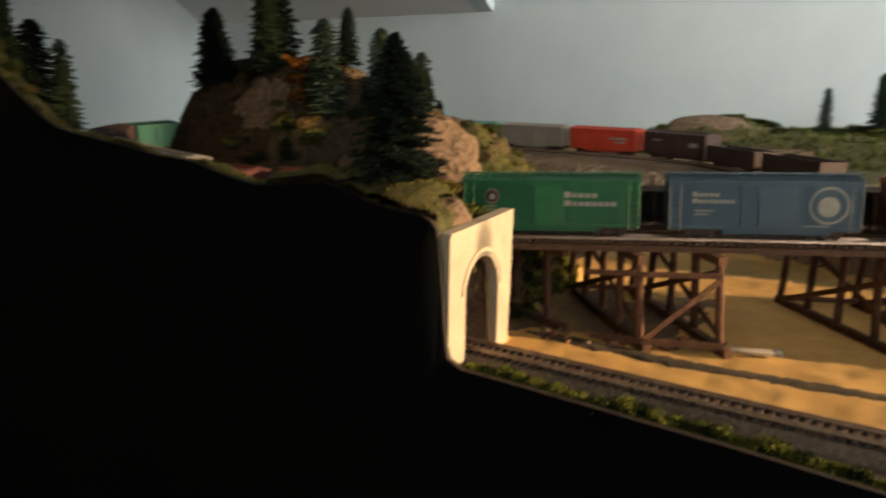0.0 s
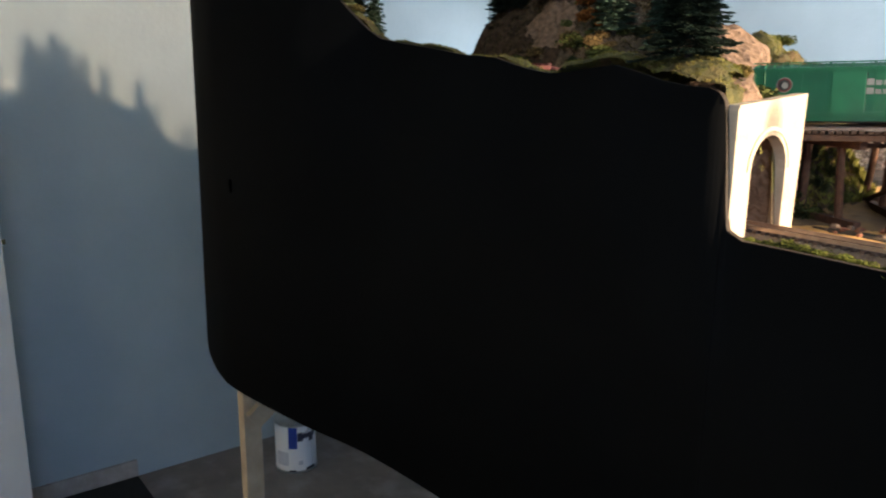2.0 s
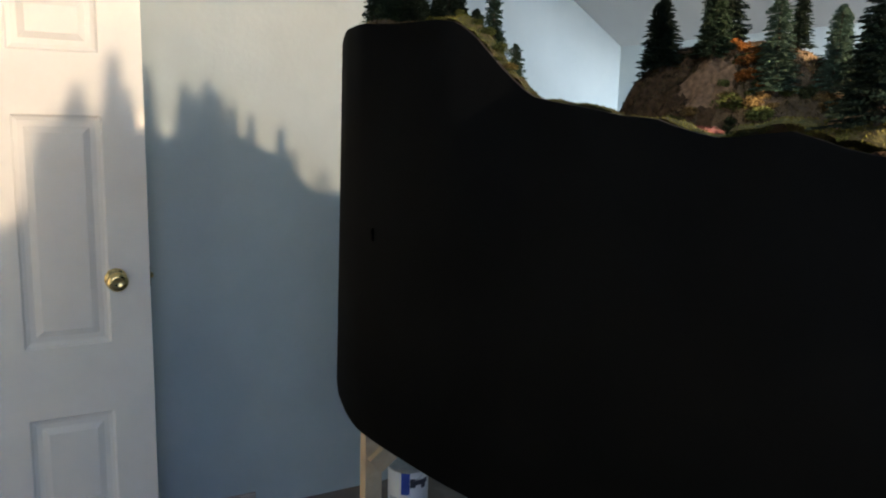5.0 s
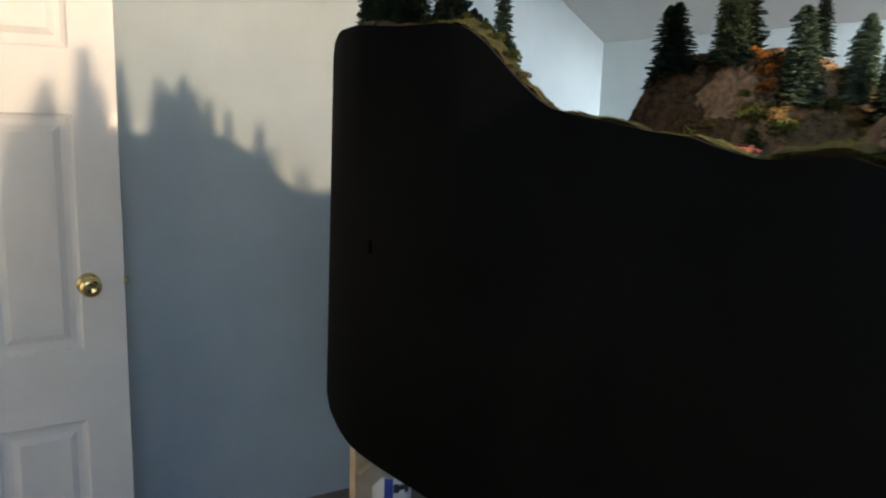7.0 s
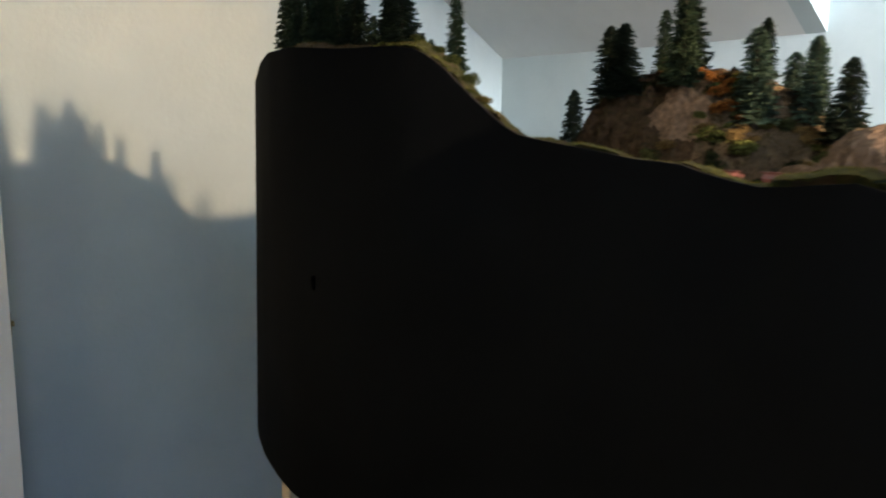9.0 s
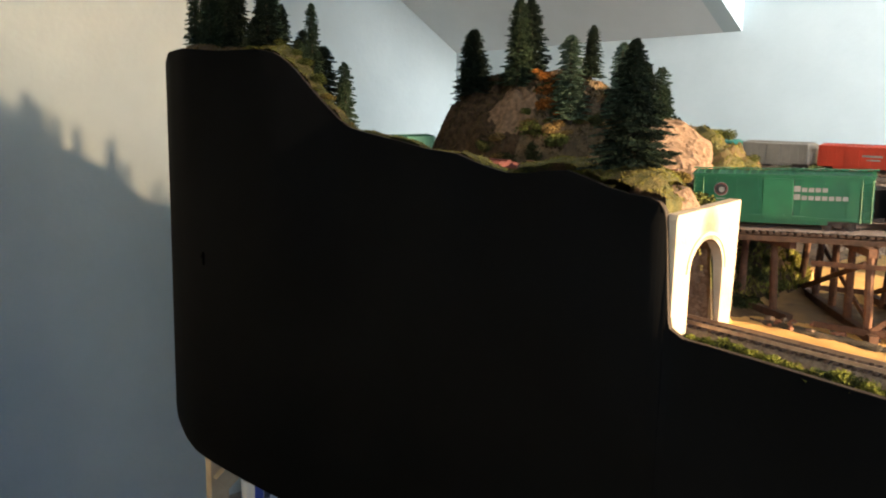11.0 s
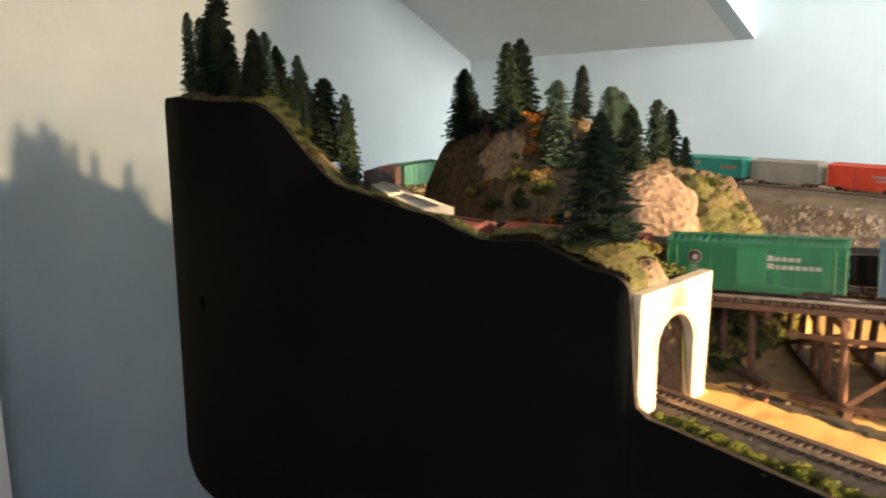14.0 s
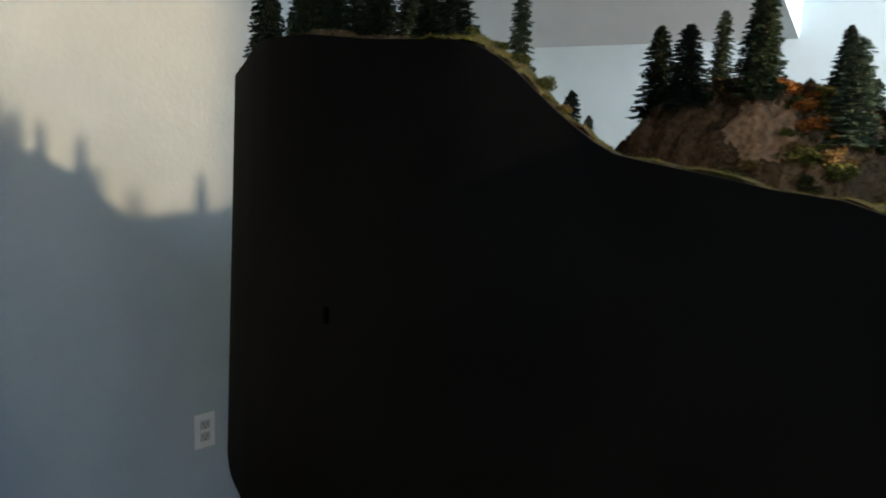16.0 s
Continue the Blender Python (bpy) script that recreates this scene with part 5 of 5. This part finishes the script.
def rubble():
    rng = np.random.RandomState(5)
    bm = bmesh.new()
    bmesh.ops.create_icosphere(bm, subdivisions=1, radius=1.0)
    base_v = np.array([v.co[:] for v in bm.verts])
    base_f = np.array([[v.index for v in f.verts] for f in bm.faces])
    bm.free()
    n = 6500
    x = -0.33 + 0.42 * rng.uniform(0, 1, n) + rng.normal(0, 0.02, n)
    y = np.interp(x, [-0.35, -0.1, 0.2], [1.585, 1.53, 1.42]) + rng.normal(0, 0.036, n)
    r = 0.0016 + 0.0050 * rng.uniform(0, 1, n) ** 5
    z = height(x, y) + r * 0.3
    verts, faces = [], []
    for k in range(n):
        s = rng.uniform(0.6, 1.25, (len(base_v), 1)) * base_v
        a = Euler(rng.uniform(0, 6.28, 3)).to_matrix()
        s = (s * np.array([1.3, 0.95, 0.75]) * r[k]) @ np.array(a).T + (x[k], y[k], z[k])
        faces.append(base_f + len(verts) * len(base_v))
        verts.append(s)
    me = bpy.data.meshes.new("rubble")
    me.from_pydata(np.concatenate(verts).tolist(), [], np.concatenate(faces).tolist())
    me.materials.append(M_RUBBLE)
    tagged(new("rubble", me), "heap of loose pale broken stones below the terrace", "rubble", "", "stuff")


rubble()

# ---- turf and bushes ----
M_GRASS = surface("yellow_green_static_grass", (0.075, 0.085, 0.016), (0.20, 0.185, 0.045), 60, 1.0, 0.0, c3=(0.12, 0.085, 0.028), stain=20, amount=0.6, random_tone=0.35, island=True, spec=0.1)
M_WEED = surface("dull_forest_litter", (0.05, 0.045, 0.018), (0.13, 0.10, 0.045), 60, 1.0, 0.0, c3=(0.16, 0.08, 0.03), stain=20, amount=0.6, random_tone=0.5, island=True, spec=0.1)
M_SCRUB = surface("dark_scrub", (0.020, 0.016, 0.008), (0.070, 0.052, 0.024), 60, 1.0, 0.0, random_tone=0.5, island=True, spec=0.1)
M_BUSH = surface("olive_foliage_clump", (0.035, 0.045, 0.012), (0.10, 0.105, 0.03), 90, 1.0, 0.0, random_tone=0.5, island=True, spec=0.1)
M_AUTUMN = surface("rust_orange_foliage", (0.12, 0.044, 0.010), (0.26, 0.11, 0.027), 90, 1.0, 0.0, random_tone=0.5, island=True, spec=0.1)
M_DARKBUSH = surface("dark_foliage_clump", (0.012, 0.018, 0.008), (0.04, 0.045, 0.016), 90, 1.0, 0.0, random_tone=0.5, island=True, spec=0.1)
M_HEDGE = surface("yellow_olive_hedge", (0.06, 0.075, 0.014), (0.16, 0.165, 0.035), 90, 1.0, 0.0, random_tone=0.5, island=True, spec=0.1)
M_WEEDBUSH = surface("brown_weed_clump", (0.07, 0.05, 0.02), (0.16, 0.11, 0.045), 90, 1.0, 0.0, random_tone=0.5, island=True, spec=0.1)
M_GOLD = surface("golden_dry_grass_clump", (0.12, 0.09, 0.025), (0.21, 0.16, 0.05), 90, 1.0, 0.0, random_tone=0.4, island=True, spec=0.1)


def blades(name, pick, count, size, material, label, seed, box_):
    """Short tufts strewn where pick(x, y, z) holds."""
    rng = np.random.RandomState(seed)
    x0, x1, y0, y1 = box_
    x, y = rng.uniform(x0, x1, count * 4), rng.uniform(y0, y1, count * 4)
    ok = y > fascia_y(x) + 0.004
    x, y = x[ok], y[ok]
    z = height(x, y)
    ok = pick(x, y, z)
    x, y, z = x[ok][:count], y[ok][:count], z[ok][:count]
    n = len(x)
    a = rng.uniform(0, 2 * np.pi, n)
    s = size * rng.uniform(0.5, 1.5, n)
    w = np.stack([np.cos(a), np.sin(a), np.zeros(n)], 1) * (s * 0.35)[:, None]
    lean = rng.normal(0, 0.5, (n, 3)) * s[:, None]
    lean[:, 2] = s
    c = np.stack([x, y, z - 0.0008], 1)
    verts = np.stack([c - w, c + w, c + lean], 1).reshape(-1, 3)
    faces = np.arange(3 * n).reshape(-1, 3)
    me = bpy.data.meshes.new(name)
    me.from_pydata(verts.tolist(), [], faces.tolist())
    me.materials.append(material)
    return tagged(new(name, me), label, "ground cover", "", "stuff")


def track_clear(x, y, gap=0.026):
    d = np.minimum(near_track(x, y, TRACK_A), near_track(x, y, TRACK_B))
    return (d > gap) & ((near_track(x, y, TRACK_L) > gap) | (x < 0.14))


blades("grass_turf", lambda x, y, z: (zone(x, y, z) == TURF) & track_clear(x, y), 30000, 0.0022, M_GRASS, "short yellow-green model grass on the slopes", 11, (-0.62, 0.2, 0.66, 1.28))
blades("forest_litter", lambda x, y, z: (zone(x, y, z) == SOIL) & track_clear(x, y, 0.03) & (z > 1.33), 24000, 0.0026, M_WEED, "dull brown forest litter round the trees", 12, (-0.99, 0.2, 0.66, 1.45))
blades("mound_scrub", lambda x, y, z: ((zone(x, y, z) == BROWN) | (zone(x, y, z) == SOIL)) & track_clear(x, y, 0.03) & (z > 1.325), 16000, 0.0026, M_SCRUB, "dark brown-olive scrub on the mound's slopes", 16, (-0.56, -0.10, 0.90, 1.10))
blades("ridge_grass", lambda x, y, z: (zone(x, y, z) == TURF) & (y > 1.9), 9000, 0.008, M_BUSH, "dull green grass on the far ridge", 13, (-0.9, 0.9, 1.95, 2.38))
blades("verge_weeds", lambda x, y, z: (y - fascia_y(x) < 0.022) & (x > 0.15), 7000, 0.0045, M_GRASS, "yellow-green weeds along the fascia edge", 14, (0.15, 0.75, 0.66, 0.80))
blades("bank_weeds", lambda x, y, z: (z > 1.235) & (z < 1.31) & (y > 0.92) & (y < 1.3), 4000, 0.005, M_GRASS, "weeds on the bank beside the trestle", 15, (0.08, 0.24, 0.92, 1.3))


def clump(seed, n=1500):
    """A bush 1 m across: small ragged leaf flakes in several lobes."""
    rng = np.random.RandomState(seed)
    lobes = [(rng.uniform(-0.28, 0.28), rng.uniform(-0.28, 0.28), rng.uniform(0.15, 0.42), rng.uniform(0.2, 0.34)) for _ in range(7)]
    verts, faces = [], []
    for k in range(n):
        cx, cy, cz, r = lobes[rng.randint(7)]
        d = rng.normal(size=3)
        d /= np.linalg.norm(d)
        c = np.array([cx, cy, cz]) + d * r * rng.uniform(0.6, 1.08)
        c[2] = max(c[2], -0.02)
        u = rng.normal(size=3)
        u *= rng.uniform(0.025, 0.06) / np.linalg.norm(u)
        v = np.cross(u, rng.normal(size=3))
        v *= rng.uniform(0.02, 0.05) / max(np.linalg.norm(v), 1e-6)
        b = len(verts)
        verts += [c - u, c + v, c + u, c - v]
        faces += [(b, b + 1, b + 2), (b, b + 2, b + 3)]
    me = bpy.data.meshes.new("bush")
    me.from_pydata([list(map(float, q)) for q in verts], [], faces)
    return me


CLUMPS = [clump(s) for s in (1, 2, 3, 4)]
BUSH_MESH = {}


def bush(x, y, w, h, material, label, z=None):
    k = random.randrange(4)
    if (k, material.name) not in BUSH_MESH:
        me = CLUMPS[k].copy()
        me.materials.append(material)
        BUSH_MESH[k, material.name] = me
    ob = new("bush", BUSH_MESH[k, material.name])
    ob.matrix_basis = pose(x, y, (ground_at(x, y) if z is None else z) - 0.003, random.uniform(-10, 10), random.uniform(-10, 10), random.uniform(0, 360)) @ Matrix.Diagonal((w, w, h, 1))
    return tagged(ob, label, "bush", "model bushes")


OLIVE, RUST, SHADY, GOLD = "olive green foliage clump", "rust-orange autumn foliage clump", "dark green foliage clump", "golden dry grass clump"
# the hedge along the fascia, beside the lower track
for k in range(70):
    x = 0.156 + 0.0044 * k + random.uniform(-0.003, 0.003)
    s = random.uniform(0.013, 0.020) * (1.3 if k % 23 == 7 else 1.0)
    bush(x, float(fascia_y(x)) + 0.019 + random.uniform(-0.002, 0.006), s, s * random.uniform(0.7, 1.0), M_HEDGE if k % 4 else M_DARKBUSH, OLIVE + " along the fascia edge", 1.229)
for x, y, w in ((0.452, 0.742, 0.020), (0.468, 0.739, 0.018), (0.49, 0.738, 0.016)):
    bush(x, y, w, w * 0.5, M_GOLD, GOLD + " along the fascia edge", 1.229)
# a ragged fringe of weeds along the fascia's cut edge
for k in range(92):
    x = -0.60 + 0.0079 * k + random.uniform(-0.004, 0.004)
    w = random.uniform(0.010, 0.018)
    m, t = ((M_WEEDBUSH, "brown dead weed clump"), (M_BUSH, OLIVE), (M_HEDGE, OLIVE), (M_GOLD, GOLD), (M_DARKBUSH, SHADY))[(0, 1, 0, 2, 3, 1, 4, 0, 2)[k % 9]]
    bush(x, float(fascia_y(x)) + 0.0085 + random.uniform(0, 0.004), w, w * random.uniform(0.18, 0.34), m, t + " along the fascia's cut edge", float(np.interp(x, PX, PZ)) - 0.001)
# on the mound
for x, y, w, h, m, t in ((-0.262, 1.035, 0.055, 0.026, M_AUTUMN, RUST), (-0.290, 1.055, 0.040, 0.026, M_AUTUMN, RUST), (-0.235, 1.010, 0.036, 0.024, M_AUTUMN, RUST), (-0.235, 0.985, 0.060, 0.034, M_BUSH, OLIVE),
                         (-0.200, 0.992, 0.040, 0.026, M_BUSH, OLIVE), (-0.175, 0.985, 0.036, 0.022, M_AUTUMN, RUST), (-0.150, 1.0, 0.035, 0.024, M_GOLD, GOLD),
                         (-0.33, 1.05, 0.05, 0.02, M_DARKBUSH, SHADY), (-0.37, 1.04, 0.04, 0.02, M_DARKBUSH, SHADY), (-0.20, 0.955, 0.030, 0.020, M_GOLD, GOLD), (-0.165, 0.950, 0.032, 0.020, M_AUTUMN, RUST),
                         (-0.26, 0.96, 0.03, 0.02, M_DARKBUSH, SHADY), (-0.01, 1.085, 0.035, 0.022, M_BUSH, OLIVE), (0.02, 1.10, 0.03, 0.016, M_BUSH, OLIVE), (-0.03, 1.08, 0.022, 0.014, M_DARKBUSH, SHADY)):
    bush(x, y, w, h, m, t + " on the rocky mound")
for k in range(110):
    x, y = random.uniform(-0.31, -0.095), random.uniform(0.925, 1.06)
    if ground_at(x, y) > 1.333 and not (x < -0.27 and y > 0.965):
        m, t = ((M_BUSH, OLIVE), (M_DARKBUSH, SHADY), (M_BUSH, OLIVE), (M_WEEDBUSH, "brown dead weed clump"), (M_DARKBUSH, SHADY), (M_AUTUMN, RUST))[k % 6 if k % 5 else 3]
        w = random.uniform(0.014, 0.034)
        bush(x, y, w, w * random.uniform(0.5, 0.9), m, t + " on the rocky mound")
# beside the portal and in the valley
for x, y, w, h, m in ((0.118, 0.838, 0.036, 0.030, M_BUSH), (0.112, 0.852, 0.028, 0.024, M_BUSH), (0.10, 0.83, 0.03, 0.02, M_GOLD)):
    bush(x, y, w, h, m, (OLIVE if m is M_BUSH else GOLD) + " beside the portal")
for x, y, w, h, m in ((-0.435, 0.745, 0.022, 0.018, M_BUSH), (-0.405, 0.745, 0.022, 0.020, M_BUSH), (-0.385, 0.75, 0.018, 0.014, M_GOLD), (-0.46, 0.745, 0.018, 0.014, M_BUSH), (-0.50, 0.74, 0.02, 0.020, M_BUSH), (-0.53, 0.745, 0.022, 0.018, M_DARKBUSH)):
    bush(x, y, w, h, m, (OLIVE if m is M_BUSH else SHADY if m is M_DARKBUSH else GOLD) + " on the end hill's slope")
for x, y, w, h, m in ((-0.66, 1.05, 0.07, 0.035, M_BUSH), (-0.72, 1.10, 0.07, 0.035, M_BUSH), (-0.60, 1.0, 0.05, 0.03, M_BUSH), (-0.78, 1.13, 0.06, 0.03, M_GOLD)):
    bush(x, y, w, h, m, (OLIVE if m is M_BUSH else GOLD) + " at the foot of the end hill")
for k in range(14):
    x, y = random.uniform(0.085, 0.135), random.uniform(0.90, 1.03)
    w = random.uniform(0.014, 0.026)
    bush(x, y, w, w * random.uniform(0.7, 1.1), M_DARKBUSH if k % 3 else M_BUSH, (SHADY if k % 3 else OLIVE) + " on the bank under the trestle")
for x, y, w, h, m in ((-0.84, 1.20, 0.07, 0.045, M_BUSH), (-0.80, 1.16, 0.06, 0.045, M_DARKBUSH), (-0.88, 1.25, 0.07, 0.04, M_BUSH), (-0.93, 1.32, 0.07, 0.04, M_DARKBUSH), (-0.99, 1.36, 0.07, 0.04, M_BUSH), (-0.75, 1.12, 0.05, 0.04, M_DARKBUSH)):
    bush(x, y, w, h, m, (OLIVE if m is M_BUSH else SHADY) + " beside the loop track")
for k in range(16):
    x = 0.02 + 0.055 * k
    bush(x, 2.20 + random.uniform(-0.05, 0.05), random.uniform(0.05, 0.09), random.uniform(0.02, 0.035), M_DARKBUSH if k % 3 else M_BUSH, (SHADY if k % 3 else OLIVE) + " on the far ridge")


# ---- the loose pole on the sand ----
def loose_pole():
    p = thing("loose_pole", Matrix(), "grey weathered pole with a pale end lying on the sand", "pole")
    a, b = Vector((0.262, 0.918, Z_LOW + 0.0040)), Vector((0.353, 0.949, Z_LOW + 0.0050))
    part("shaft", rod(bmesh.new(), a, b, 0.0016, 0.0030, 12), surface("grey_weathered_wood", (0.09, 0.08, 0.07), (0.16, 0.145, 0.125), 90, 0.7, 0.3), p, "", True)
    part("end_cap", rod(bmesh.new(), b, b + (b - a).normalized() * 0.005, 0.0034, sides=12), M_WHITEINK, p, "white painted end")


loose_pole()

# ---- a dark strip standing in for a shadow on the sand between the trestle and the lower track ----
def shadow_strip():
    # A thin soil-coloured sheet takes the place of the cast shadow.
    rng = np.random.RandomState(9)
    bm, rows = bmesh.new(), []
    for x in np.arange(0.150, 0.462, 0.004):
        c = np.interp(x, [0.15, 0.22, 0.33, 0.46], [0.893, 0.892, 0.891, 0.906]) + 0.0012 * rng.normal()
        w = 0.0095 * float(smooth01(np.array((x - 0.148) / 0.03)) * smooth01(np.array((0.464 - x) / 0.06))) * rng.uniform(0.75, 1.2) + 0.0008
        rows.append([bm.verts.new((x, c + w * o, Z_LOW + q)) for o, q in ((-1.25, -0.0015), (-0.75, 0.0014), (0, 0.0018), (0.75, 0.0014), (1.25, -0.0015))])
    for p, q in zip(rows, rows[1:]):
        for i in range(4):
            bm.faces.new([p[i], q[i], q[i + 1], p[i + 1]])
    solid("sand_shadow_streak", bm, M_SOIL, "long narrow dark strip standing in for a shadow across the sand", "ground cover", "stuff", smooth=True)


shadow_strip()

# ---- stones at the foot of the trestle ----
for k in range(44):
    x = random.uniform(0.16, 0.30)
    y = float(np.interp(x, TRACK_A[::-1, 0], TRACK_A[::-1, 1])) - random.uniform(0.012, 0.050)
    r = random.uniform(0.002, 0.0045)
    bm = bmesh.new()
    rock_lump(bm, (0, 0, 0), (r * 1.4, r, r * 0.8), random.uniform(0, 180), k + 40, 0.3, 2)
    solid("stone", bm, M_RUSTROCK if k % 3 else M_ROCK, "small red-brown stone at the foot of the trestle", "stone", group="stones under the trestle", at=pose(x, y, ground_at(x, y) + r * 0.3))


# ---- a small black throttle jack on the fascia ----
M_JACK = surface("black_jack_plastic", (0.0006, 0.0006, 0.0006), (0.001, 0.001, 0.001), 40, 0.9, 0.0, spec=0.02)


def jack():
    x = -0.657
    j = thing("fascia_jack", pose(x, float(fascia_y(x)), 1.186), "small black plastic jack plate on the fascia", "jack")
    part("plate", box(bmesh.new(), (0, -0.0015, 0), (0.007, 0.003, 0.020), bevel=0.0006), M_JACK, j)
    part("socket", rod(bmesh.new(), (0, -0.003, 0.003), (0, -0.0042, 0.003), 0.0022, sides=12), M_JACK, j)


jack()
